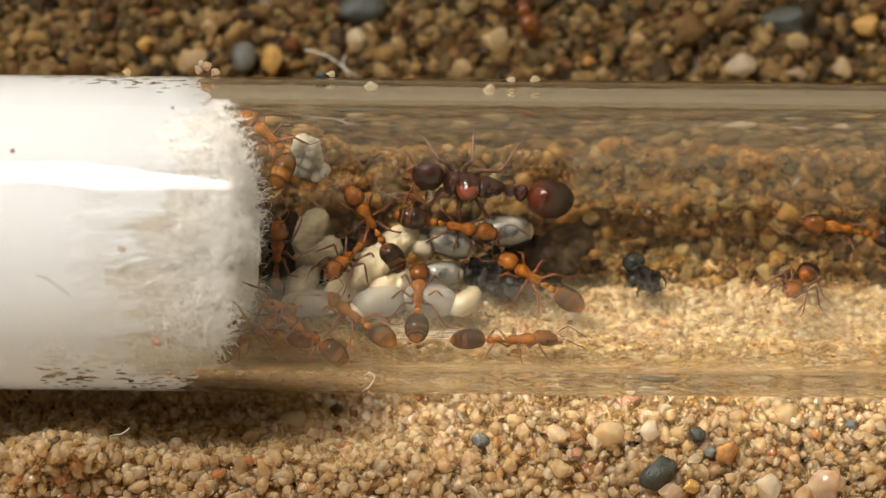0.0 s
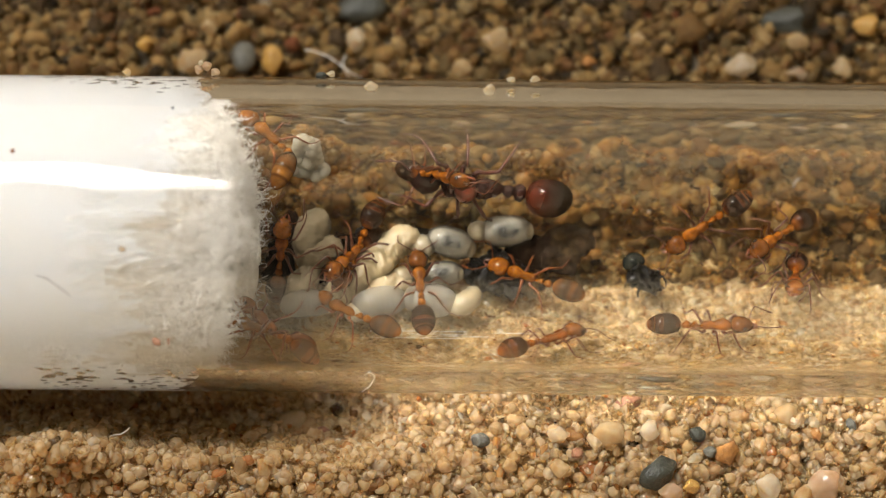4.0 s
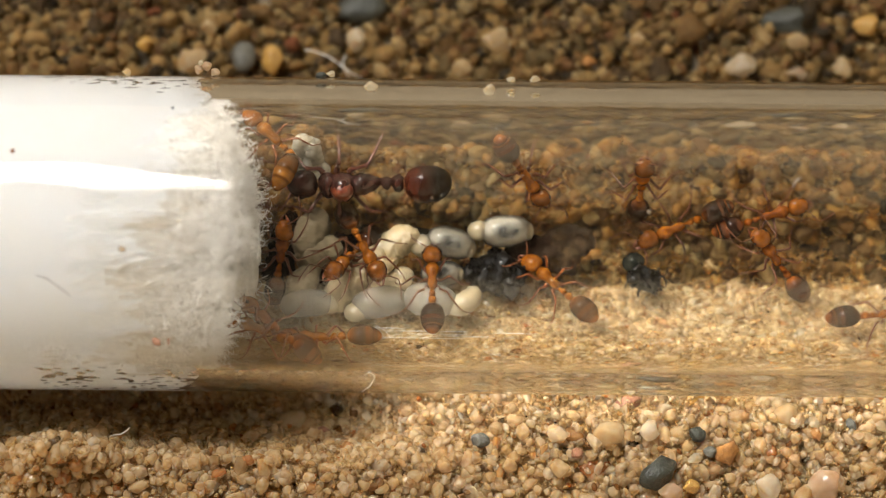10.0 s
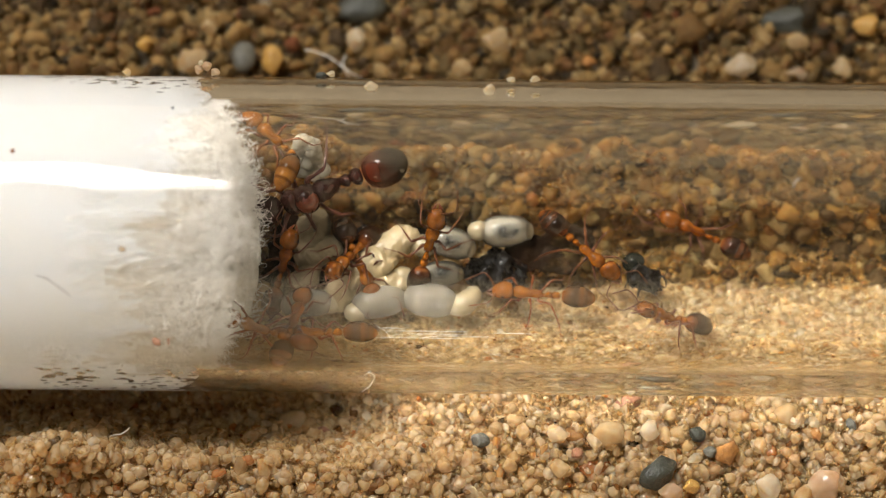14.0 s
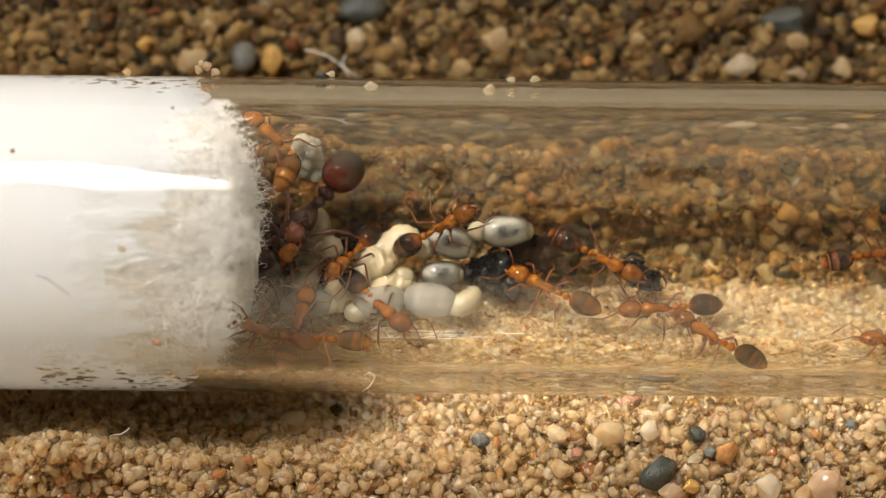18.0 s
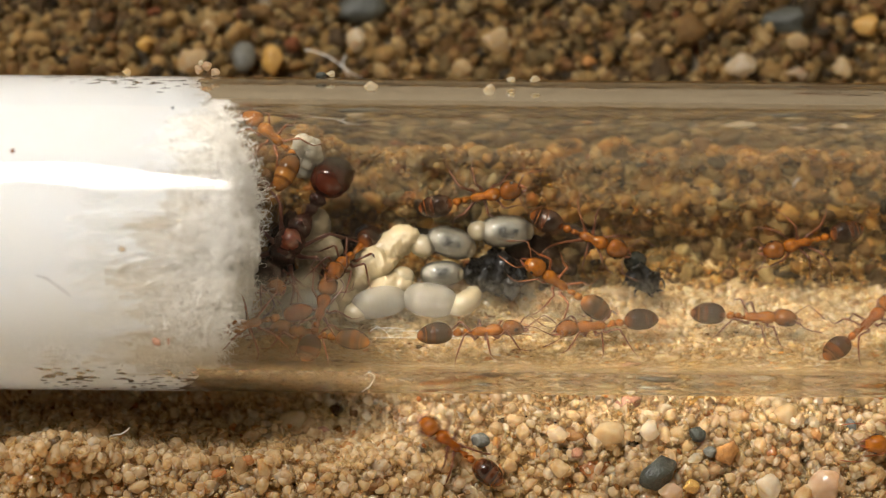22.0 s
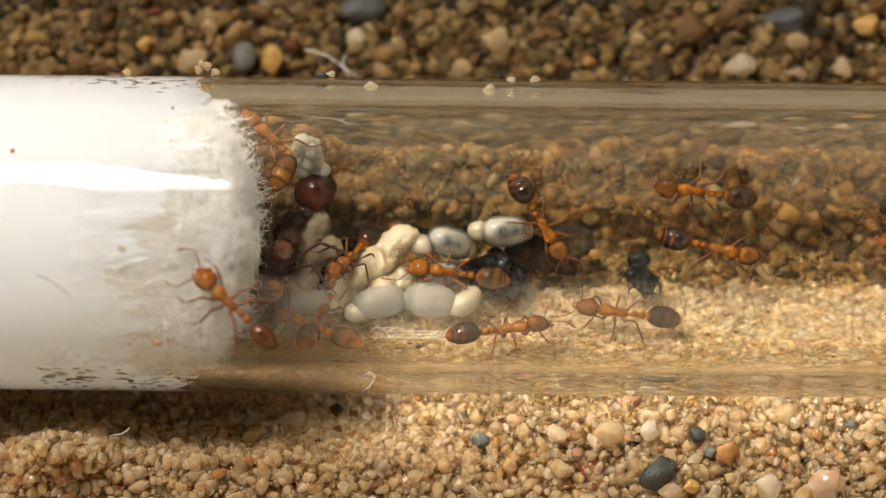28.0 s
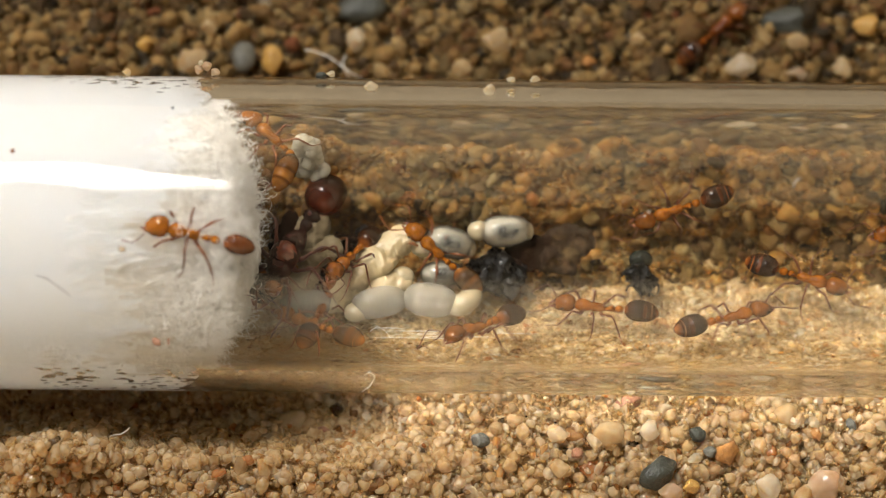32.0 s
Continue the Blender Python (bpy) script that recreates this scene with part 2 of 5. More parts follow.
PEARLY = surface("pearly_larva_skin", (0.22, 0.205, 0.175), (0.42, 0.39, 0.325), 0.3, 1500, 0.1, 0.00001, spec=0.0, milky=1.0, reach=0.0012, see=0.52, coat=1.0)
CREAM = surface("cream_larva_skin", (0.30, 0.228, 0.122), (0.38, 0.30, 0.172), 0.5, 800, 0.2, 0.00003, coat=0.25, milky=0.6)
# cream skin darkened: the dimness beside the cotton is in the colour
DIM_CREAM = surface("dim_cream_larva_skin", (0.16, 0.124, 0.072), (0.224, 0.176, 0.108), 0.6, 900, 0.2, 0.00003, spec=0.2)
PALE = surface("pale_larva_skin", (0.28, 0.23, 0.145), (0.35, 0.295, 0.195), 0.3, 800, 0.1, 0.00002, coat=0.6, milky=0.8)
EGGSHELL = surface("egg_skin", (0.464, 0.392, 0.272), (0.528, 0.456, 0.336), 0.5, 800, 0, milky=1.0, reach=0.002, glow_through=0.35, spec=0.2)
SCRATCH = surface("scratched_glass", (0.496, 0.48, 0.432), (0.576, 0.56, 0.512), 0.4, 900, 0)
GUT = surface("grey_gut", (0.0060, 0.0072, 0.0083), (0.05, 0.05, 0.048), 0.5, 2500, 0.2, see=0.08)
JET = surface("polished_black_shell", (0.006, 0.007, 0.005), (0.014, 0.015, 0.011), 0.3, 2600, 0.2, 0.00002, coat=1.0, spec=0.0)
BLACK = surface("black_remains", (0.004, 0.0038, 0.0035), (0.013, 0.010, 0.008), 0.35, 1300, 0.8, 0.0001, spec=0.12, coat=0.5)
DARK_PATCH = surface("dark_patch", (0.04, 0.026, 0.016), (0.10, 0.066, 0.042), 0.9, 900, 0.5, 0.0001, spec=0.0, see=0.6)
SCRAP = surface("dark_brown_scrap", (0.010, 0.006, 0.004), (0.034, 0.017, 0.009), 0.7, 900, 0.8, 0.0001, spec=0.02, see=0.15)


# ---- mesh helpers ----
def smooth(me):
    me.polygons.foreach_set("use_smooth", [True] * len(me.polygons))


def part(name, bm, material, parent=None, label="", where=None):
    """One mesh object out of a bmesh in millimetres."""
    me = bpy.data.meshes.new(name)
    bmesh.ops.recalc_face_normals(bm, faces=bm.faces)
    bm.to_mesh(me)
    bm.free()
    me.transform(Matrix.Scale(MM, 4))
    me.materials.append(material)
    smooth(me)
    ob = new(name, me)
    if parent:
        ob.parent = parent
    if where is not None:
        ob.matrix_basis = where
    if label:
        tagged(ob, label)
    return ob


def at(x, y, z, rx=0, ry=0, rz=0):
    return pose(x * MM, y * MM, z * MM, rx, ry, rz)


def loft(secs, n=16, bm=None):
    """A closed body along x through sections (x, y, z, half width, half height)."""
    bm = bm or bmesh.new()
    rings = []
    for x, y, z, w, h in secs:
        rings.append([bm.verts.new((x, y + w * math.cos(2 * math.pi * k / n), z + h * math.sin(2 * math.pi * k / n))) for k in range(n)])
    for p, q in zip(rings, rings[1:]):
        for k in range(n):
            bm.faces.new((p[k], p[(k + 1) % n], q[(k + 1) % n], q[k]))
    for ring in (rings[0], rings[-1]):
        mid = sum((v.co for v in ring), Vector()) / n
        tip = bm.verts.new(mid)
        for k in range(n):
            bm.faces.new((ring[k], ring[(k + 1) % n], tip))
    return bm


def egg(length, width, height, x=0, y=0, z=0, n=14, m=9, blunt=1.0, taper=0.0, bm=None):
    """An egg along x with half sizes; taper narrows its +x end."""
    secs = []
    for k in range(m):
        a = math.pi * (k + 0.35) / (m - 0.3)
        u, r = -math.cos(a), math.sin(a) ** blunt
        r *= 1 - taper * u
        secs.append((x + length * u, y, z, width * r, height * r))
    return loft(secs, n, bm)


def rod(points, radii, n=7, bm=None):
    """A tapered tube through points."""
    bm = bm or bmesh.new()
    pts = [Vector(p) for p in points]
    rings = []
    for i, p in enumerate(pts):
        d = (pts[min(i + 1, len(pts) - 1)] - pts[max(i - 1, 0)]).normalized()
        side = d.cross(Vector((0.31, 0.17, 0.93))).normalized()
        top = side.cross(d)
        rings.append([bm.verts.new(p + radii[i] * (math.cos(2 * math.pi * k / n) * side + math.sin(2 * math.pi * k / n) * top)) for k in range(n)])
    for p, q in zip(rings, rings[1:]):
        for k in range(n):
            bm.faces.new((p[k], p[(k + 1) % n], q[(k + 1) % n], q[k]))
    bm.faces.new(rings[0])
    bm.faces.new(rings[-1])
    return bm


def roughen(bm, amount, cell, seed=0.0):
    for v in bm.verts:
        v.co += amount * noise.noise_vector(v.co / cell + Vector((seed, seed * 1.7, -seed)))
    return bm


# ---- the glass tube ----
def glass_tube():
    bm = bmesh.new()
    n, xs = 160, [-70, -40, -20, -10, 0, 10, 20, 40, 70]
    for r in (R_OUT, R_IN):
        rings = [[bm.verts.new((x, r * math.cos(2 * math.pi * k / n), r * math.sin(2 * math.pi * k / n))) for k in range(n)] for x in xs]
        for p, q in zip(rings, rings[1:]):
            for k in range(n):
                f = (p[k], p[(k + 1) % n], q[(k + 1) % n], q[k])
                bm.faces.new(f if r == R_OUT else f[::-1])
        if r == R_OUT:
            outer = rings
    for a, b in ((outer[0], rings[0]), (outer[-1], rings[-1])):
        for k in range(n):
            bm.faces.new((a[k], a[(k + 1) % n], b[(k + 1) % n], b[k]))
    ob = part("test_tube", bm, GLASS)
    ob.visible_shadow = False
    rnd = random.Random(21)
    for x, a, length in ((-0.6, -38, 3.4), (-0.2, -40, 2.6), (0.6, -41.5, 3.2), (-1.0, -43, 4.0), (-2.2, -36, 1.6), (3.0, -39, 2.0)):
        pts = []
        for k in range(6):
            b = radians(a + rnd.uniform(-0.25, 0.25))
            pts.append((x + length * (k / 5 - 0.5), (R_IN - 0.01) * math.sin(b), -(R_IN - 0.01) * math.cos(b)))
        part("scratch", rod(pts, [0.004, 0.012, 0.014, 0.012, 0.01, 0.004], 5), SCRATCH, ob, "thin pale scratch along the glass")
    return tagged(ob, "clear glass test tube lying in coarse sand", "test tube")


tube = glass_tube()


# ---- the cotton plug ----
def cotton_slack(a):
    """How far the plug stands off the glass, on the side turned to the viewer."""
    return 0.95 * max(0.0, (math.cos(a + math.radians(12)) - 0.45) / 0.55) ** 1.2


def cotton_loose(x, a):
    """0 where the wet cotton clings to the glass, 1 where it hangs loose."""
    start = -13.6 + 3.2 * (0.5 + 0.5 * math.tanh(7 * math.sin(a) - 1.2)) + 0.35 * math.sin(7 * a + 1)
    width = 4.6 - 2.6 * (0.5 + 0.5 * math.tanh(7 * math.sin(a) - 1.2))
    ragged = noise.noise(Vector((x * 0.5, math.sin(a) * 9, math.cos(a) * 9))) + 0.7 * noise.noise(Vector((x * 1.4, math.sin(a) * 24, math.cos(a) * 24))) + 0.5 * noise.noise(Vector((x * 3, math.sin(a) * 50, math.cos(a) * 50)))
    return min(1.0, max(0.0, (x - start + 1.3 * ragged) / width))


def cotton_gap(x, a):
    """Loosening of the plug, in streaks along the tube."""
    u = cotton_loose(x, a)
    streak = noise.noise(Vector((x * 0.8, math.sin(a) * 13, math.cos(a) * 13))) + 0.6 * noise.noise(Vector((x * 2.0, math.sin(a) * 30, math.cos(a) * 30)))
    return min(1.0, max(0.0, u + 0.16 * streak * 4 * u * (1 - u)))


def cotton_top(x, a):
    """Radius of the plug at x, for the angle a from straight up."""
    slack = cotton_slack(a)
    edge = cotton_gap(x, a)
    wet = 0.3 * noise.noise(Vector((x * 0.5, math.sin(a) * 4.0, math.cos(a) * 4.0))) + 0.8 * noise.noise(Vector((x * 2.6, math.sin(a) * 34.0, math.cos(a) * 34.0)))
    patch = 1 / (1 + math.exp(-3 * (x + 15.5))) * (0.5 - 0.5 * math.tanh(8 * (abs(math.sin(a)) * -1 + 0.93)))
    dry = max(0.0, wet - 0.14) * patch
    return R_IN + 0.05 - min(0.14, 1.2 * dry) - slack * edge


def cotton_front(a):
    """How far the plug reaches along the tube: rounded in plan."""
    return -9.6 + 2.2 * abs(math.cos(a + math.radians(6))) ** 0.8 + 0.45 * noise.noise(Vector((2.0, 3.2 * math.sin(a), 3.2 * math.cos(a)))) + 0.25 * noise.noise(Vector((5.0, 11 * math.sin(a), 11 * math.cos(a))))


def cotton_plug():
    bm = bmesh.new()
    n = 360
    rings = [(x, None, 1.0) for x in [-60, -40, -30] + [-24 + 0.175 * k for k in range(79)]]
    rings += [(None, k / 10, 1.0) for k in range(1, 11)]
    rings += [(None, 1 + math.sin(math.pi / 2 * k / 9), math.cos(math.pi / 2 * k / 9) ** 0.6) for k in range(1, 9)]
    made = []
    for x0, u, s in rings:
        ring = []
        for k in range(n):
            a = 2 * math.pi * k / n
            rim = cotton_front(a) - 0.7
            x = x0 if u is None else (-10.35 + (rim + 10.35) * u if u <= 1 else rim + 0.7 * (u - 1))
            r = cotton_top(x, a) * s
            p = Vector((x, r * math.sin(a), r * math.cos(a)))
            q = p / 0.9
            fluff = 0.20 * noise.noise(q) + 0.12 * noise.noise(q * 2.7) + 0.08 * noise.noise(q * 6)
            p -= cotton_gap(x, a) * min(1.0, 3 * cotton_slack(a) + max(0.0, (u or 0.0) - 0.5 + 0.5 * noise.noise(Vector((1.0, 20 * math.sin(a), 20 * math.cos(a)))))) * (0.06 + abs(fluff) * 0.8) * Vector((0.5 if s < 1 else 0, math.sin(a), math.cos(a)))
            ring.append(bm.verts.new(p))
        made.append(ring)
    for p, q in zip(made, made[1:]):
        for k in range(n):
            bm.faces.new((p[k], p[(k + 1) % n], q[(k + 1) % n], q[k]))
    tip = bm.verts.new((-7.7, 0, 0))
    for k in range(n):
        bm.faces.new((made[-1][k], made[-1][(k + 1) % n], tip))
    plug = part("cotton_plug", bm, COTTON)
    tagged(plug, "white cotton wool plug packed inside the tube", "cotton plug")
    # wet and white where it clings to the glass, dry and creamy where it hangs loose
    plug.data.materials.append(DRY)
    for f in plug.data.polygons:
        c = f.center / MM
        if cotton_gap(c.x, math.atan2(c.y, c.z)) > 0.45 and c.x > -12.6 and abs(math.atan2(c.y, c.z)) < 1.4 or c.x > -8.6:
            f.material_index = 1
    # loose curled fibres on its front
    rnd = random.Random(4)
    bm = bmesh.new()
    for k in range(6400):
        a = rnd.uniform(-2.6, 2.6)
        front = rnd.random()
        if k > 5600:
            # fuzz lying on the hollow side
            front = 1.0
            a = rnd.uniform(-1.1, 0.6)
            x = -8.2 - 4.6 * rnd.random() ** 1.3
            r = cotton_top(x, a) - rnd.uniform(0.2, 0.4)
        elif front < 0.55:
            e = math.pi / 2 * rnd.uniform(0.0, 0.95)
            x, s = cotton_front(a) - 0.75 + 0.7 * math.sin(e), math.cos(e) ** 0.6
            r = cotton_top(x, a) * s - rnd.uniform(0.0, 0.25)
        else:
            a *= 0.55
            x = cotton_front(a) - 0.5 - 2.2 * rnd.random() ** 1.8
            r = cotton_top(x, a) - rnd.uniform(-0.05, 0.2)
        p = Vector((x, r * math.sin(a), r * math.cos(a)))
        away = Vector((0.9 if front < 0.55 else 0.1, math.sin(a) * 0.3, math.cos(a) * 0.5)).normalized() * 0.8
        d = (Vector((rnd.uniform(-1, 1), rnd.uniform(-1, 1), rnd.uniform(-1, 1))).normalized() + 0.35 * away).normalized()
        axis = Vector((rnd.uniform(-1, 1), rnd.uniform(-1, 1), rnd.uniform(-1, 1))).normalized()
        bend, step = rnd.choice((-1, 1)) * rnd.uniform(0.12, 0.55), rnd.uniform(0.05, 0.09)
        pts = []
        for i in range(16):
            rr = math.hypot(p.y, p.z)
            if rr > R_IN - 0.03:
                p = Vector((p.x, p.y * (R_IN - 0.03) / rr, p.z * (R_IN - 0.03) / rr))
            pts.append(p.copy())
            axis = (axis + 0.25 * Vector((rnd.uniform(-1, 1), rnd.uniform(-1, 1), rnd.uniform(-1, 1)))).normalized()
            d = Matrix.Rotation(bend, 3, axis) @ d
            p = p + d * step
        rod(pts, [rnd.uniform(0.006, 0.012)] * 16, 3, bm)
    tagged(part("fibres", bm, FIBRE, plug, "fine curled white cotton fibres"), kind="stuff")
    return plug


cotton_plug()


# ---- the sand ----
def ground_height(x, y):
    """Top of the sand: banked against the near side of the tube, lower and coarser behind it."""
    v = Vector((x, y, 0))
    h = -6.6 + 0.35 * noise.noise(v / 3.1) + 0.2 * noise.noise(v / 1.2)
    h -= 5.5 / (1 + math.exp(-(y - 3.4) / 1.3))
    near = min(1.0, max(0.0, (-3.4 - y) / 3.0))
    h += 1.9 * near * near * (3 - 2 * near)
    # a trench along the plugged end, and a heaped rim in front of it
    left = 1 / (1 + math.exp((x + 1.0 + 1.2 * noise.noise(v / 2.0)) / 1.1))
    h -= 2.3 * left * math.exp(-((y + 6.5) / 0.95) ** 2)
    rim = min(1.0, max(0.0, (-7.3 - y) / 1.6))
    h += 2.5 * left * rim * rim * (3 - 2 * rim)
    h += 2.7 * math.exp(-((x + 15.0) ** 2 / 4.0 + (y + 8.3) ** 2 / 1.8))
    h += 1.3 * math.exp(-((x + 18.0) ** 2 / 14.0 + (y + 10.6) ** 2 / 4.0))
    if abs(y) < R_OUT:
        under = -math.sqrt(R_OUT ** 2 - y * y) - 0.12
        # banked up against the near underside, hollow under the far side
        hollow = 0.5 + 0.5 * math.tanh((y + 0.95) / 0.25)
        cap = -4.7 - 2.3 * left * min(1.0, max(0.0, (-3.6 - y) / 2.2))
        # packed against the glass again higher up its far side
        bank = min(1.0, max(0.0, (y - 1.2) / 1.5)) * min(1.0, max(0.0, (6.2 - y + 0.9 * noise.noise(v / 1.3)) / 1.0))
        far = (h - 0.5) * (1 - bank) + (under - 0.25 + 0.5 * noise.noise(v / 0.9)) * bank
        h = min(cap, max(h, under)) * (1 - hollow) + far * hollow
        h = min(h, under)
    return h


def grain_shapes(count, rough):
    shapes = []
    for k in range(count):
        bm = bmesh.new()
        bmesh.ops.create_icosphere(bm, subdivisions=rough, radius=1.0)
        rnd = random.Random(k)
        cuts = [(Vector((rnd.gauss(0, 1), rnd.gauss(0, 1), rnd.gauss(0, 1))).normalized(), rnd.uniform(0.56, 0.86)) for _ in range(11)]
        for v in bm.verts:
            c = v.co.copy()
            v.co *= 1 + 0.30 * noise.noise(c * 1.1 + Vector((k * 3.7, 0, 0))) + (0.10 * noise.noise(c * 2.6 + Vector((0, k * 2.9, 0))) if rough > 2 else 0)
            for face, far in cuts:
                over = v.co.dot(face) - far
                if over > 0:
                    v.co -= 0.96 * over * face
        sc = Vector((rnd.uniform(0.95, 1.6), rnd.uniform(0.8, 1.2), rnd.uniform(0.65, 1.05)))
        for v in bm.verts:
            v.co = Vector((v.co.x * sc.x, v.co.y * sc.y, v.co.z * sc.z))
        bm.verts.ensure_lookup_table()
        vs = np.array([v.co[:] for v in bm.verts])
        fs = np.array([[v.index for v in f.verts] for f in bm.faces])
        bm.free()
        shapes.append((vs, fs))
    return shapes


def heap(name, spots, shapes, material, parent, label, faceted=False):
    """Many grains in one mesh: spots are (x, y, z, radius)."""
    rnd = np.random.RandomState(7)
    vs, fs, base = [], [], 0
    for i, (x, y, z, r) in enumerate(spots):
        v, f = shapes[i % len(shapes)]
        q = np.array(Euler(rnd.uniform(0, 6.28, 3)).to_matrix())
        vs.append((v @ q.T) * r + (x, y, z))
        fs.append(f + base)
        base += len(v)
    vs, fs = np.concatenate(vs) * MM, np.concatenate(fs)
    me = bpy.data.meshes.new(name)
    me.vertices.add(len(vs))
    me.vertices.foreach_set("co", vs.ravel())
    me.loops.add(fs.size)
    me.loops.foreach_set("vertex_index", fs.ravel())
    me.polygons.add(len(fs))
    me.polygons.foreach_set("loop_start", np.arange(0, fs.size, 3))
    me.update(calc_edges=True)
    me.validate()
    if not faceted:
        smooth(me)
    me.materials.append(material)
    ob = new(name, me)
    ob.parent = parent
    return tagged(ob, label, kind="stuff")


def sand():
    bm = bmesh.new()
    n = 90
    grid = []
    for i in range(n + 1):
        line = []
        for j in range(n + 1):
            u, v = 2 * i / n - 1, 2 * j / n - 1
            x, y = 26 * u + 374 * u ** 9, 18 * v + 382 * v ** 9
            line.append(bm.verts.new((x, y, ground_height(x, y) - 0.5)))
        grid.append(line)
    for i in range(n):
        for j in range(n):
            bm.faces.new((grid[i][j], grid[i + 1][j], grid[i + 1][j + 1], grid[i][j + 1]))
    bed = part("sand_ground", bm, BED)
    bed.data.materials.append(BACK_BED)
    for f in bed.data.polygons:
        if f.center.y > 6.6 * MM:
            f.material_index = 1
    tagged(bed, "coarse beige quartz sand with mixed grains", "sand", kind="structure")
    rnd = random.Random(11)
    spots, near, grit = [], [], []
    for k in range(32000):
        x, y = rnd.uniform(-22, 22), rnd.uniform(-12, 16.5)
        back = y > -0.9
        r = rnd.choice((0.12, 0.13, 0.15, 0.17, 0.19, 0.22, 0.26, 0.32)) * rnd.uniform(0.85, 1.15) * (1.55 if y > 6.8 else 1.9 if y > 1.4 else 1.4 if back else 1.03)
        if rnd.random() < 0.02:
            r *= 1.6
        if back and rnd.random() < (0.45 if y > 6.8 else 0.45):
            continue
        z = ground_height(x, y) - rnd.uniform(-0.05, 0.45) * (1.4 if r < 0.26 else 1) + (0.1 if abs(y) > 6.4 else -0.2)
        if abs(y) < R_OUT + 0.5:
            z = min(z, -math.sqrt(max(0, (R_OUT + 0.03 + r * 1.1) ** 2 - y * y)))
        if -11 < y < -6.8 and len(near) < 300 and r > 0.26 and rnd.random() < 0.8:
            near.append((x, y, z + 0.08, r * 0.9))
        else:
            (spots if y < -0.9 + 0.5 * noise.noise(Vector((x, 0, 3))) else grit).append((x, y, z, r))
    heap("loose_grains", [g for g in spots if g[3] > 0.16], grain_shapes(24, 2), SAND, bed, "cream and tan translucent quartz grains", True)
    dust = [g for g in spots if g[3] <= 0.16]
    shade_dust = []
    for k in range(19000):
        x, y = rnd.uniform(-20, 20), rnd.uniform(-11.5, 6.8)
        r = rnd.uniform(0.07, 0.16)
        z = ground_height(x, y) - rnd.uniform(-0.02, 0.32)
        if -R_OUT - 0.5 < y < R_OUT + 0.5:
            z = min(z, -math.sqrt(max(0, (R_OUT + 0.03 + r * 1.1) ** 2 - y * y)))
        (dust if y < -0.9 else shade_dust).append((x, y, z, r))
    heap("fine_grains", dust, grain_shapes(24, 1), DUST, bed, "fine grains between larger ones, coloured like the amber gaps", True)
    heap("fine_tan_grains", shade_dust, grain_shapes(24, 1), SHADE_SAND, bed, "fine grains under the tube, its shade in their colour")
    # shade of the glass edge under the tube's middle, put in as dark grains
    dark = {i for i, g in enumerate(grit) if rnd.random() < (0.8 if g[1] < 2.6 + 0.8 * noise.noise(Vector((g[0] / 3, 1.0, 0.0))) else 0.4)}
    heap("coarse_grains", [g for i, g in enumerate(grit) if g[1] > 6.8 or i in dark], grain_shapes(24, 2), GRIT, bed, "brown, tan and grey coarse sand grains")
    heap("tan_grains", [g for i, g in enumerate(grit) if g[1] <= 6.8 and i not in dark], grain_shapes(24, 2), SHADE_SAND, bed, "sand grains under the tube, coloured for its shade")
    # grains that can be told apart in front of the tube
    meshes = []
    for k, (vs, fs) in enumerate(grain_shapes(20, 3)):
        me = bpy.data.meshes.new("grain")
        me.from_pydata([tuple(p) for p in vs * MM], [], [tuple(int(i) for i in f) for f in fs])
        smooth(me)
        me.materials.append(GRAIN)
        meshes.append(me)
    for x, y, z, r in near:
        ob = new("grain", rnd.choice(meshes))
        ob.parent = bed
        ob.matrix_basis = at(x, y, z, rnd.uniform(0, 360), rnd.uniform(0, 360), rnd.uniform(0, 360)) @ Matrix.Scale(r, 4)


sand()


# ---- ants ----
def make_leg(thing, side, index, size, material):
    """Hip, thigh, shin and foot as one tapered limb that turns at the hip."""
    hip = ((0.95, 0.62, 0.32)[index], 0.17 * side, 0.50)
    lead = (48, -8, -52)[index]
    reach = (0.95, 0.90, 1.15)[index]
    a = math.radians(lead)

    def out(r, z, twist=0.0):
        return (r * math.sin(a + twist), side * r * math.cos(a + twist), z - hip[2])

    pts = [(0, 0, 0), out(0.14, 0.42), out(0.30, 0.60), out(0.52 * reach, 0.80), out(0.60 * reach, 0.80),
           out(0.80 * reach, 0.52, 0.05), out(1.02 * reach, 0.22, 0.10), out(1.10 * reach, 0.12, 0.12), out(1.32 * reach, 0.05, 0.2), out(1.55 * reach, 0.04, 0.3)]
    rad = [0.08, 0.07, 0.042, 0.056, 0.036, 0.042, 0.034, 0.022, 0.018, 0.013]
    bm = rod([Vector(p) * size for p in pts], [r * size for r in rad], 7)
    leg = part("leg", bm, material, thing, where=at(hip[0] * size, hip[1] * size, hip[2] * size))
    return leg


def make_antenna(head, side, size, material, where):
    pts = [(0, 0, 0), (0.16, 0.28 * side, 0.14), (0.36, 0.52 * side, 0.20), (0.42, 0.56 * side, 0.18), (0.58, 0.55 * side, 0.08),
           (0.82, 0.50 * side, -0.06), (1.0, 0.45 * side, -0.16), (1.12, 0.42 * side, -0.22)]
    rad = [0.026, 0.022, 0.026, 0.02, 0.02, 0.026, 0.032, 0.014]
    return part("antenna", rod([Vector(p) * size for p in pts], [r * size for r in rad], 6), material, head, where=where)


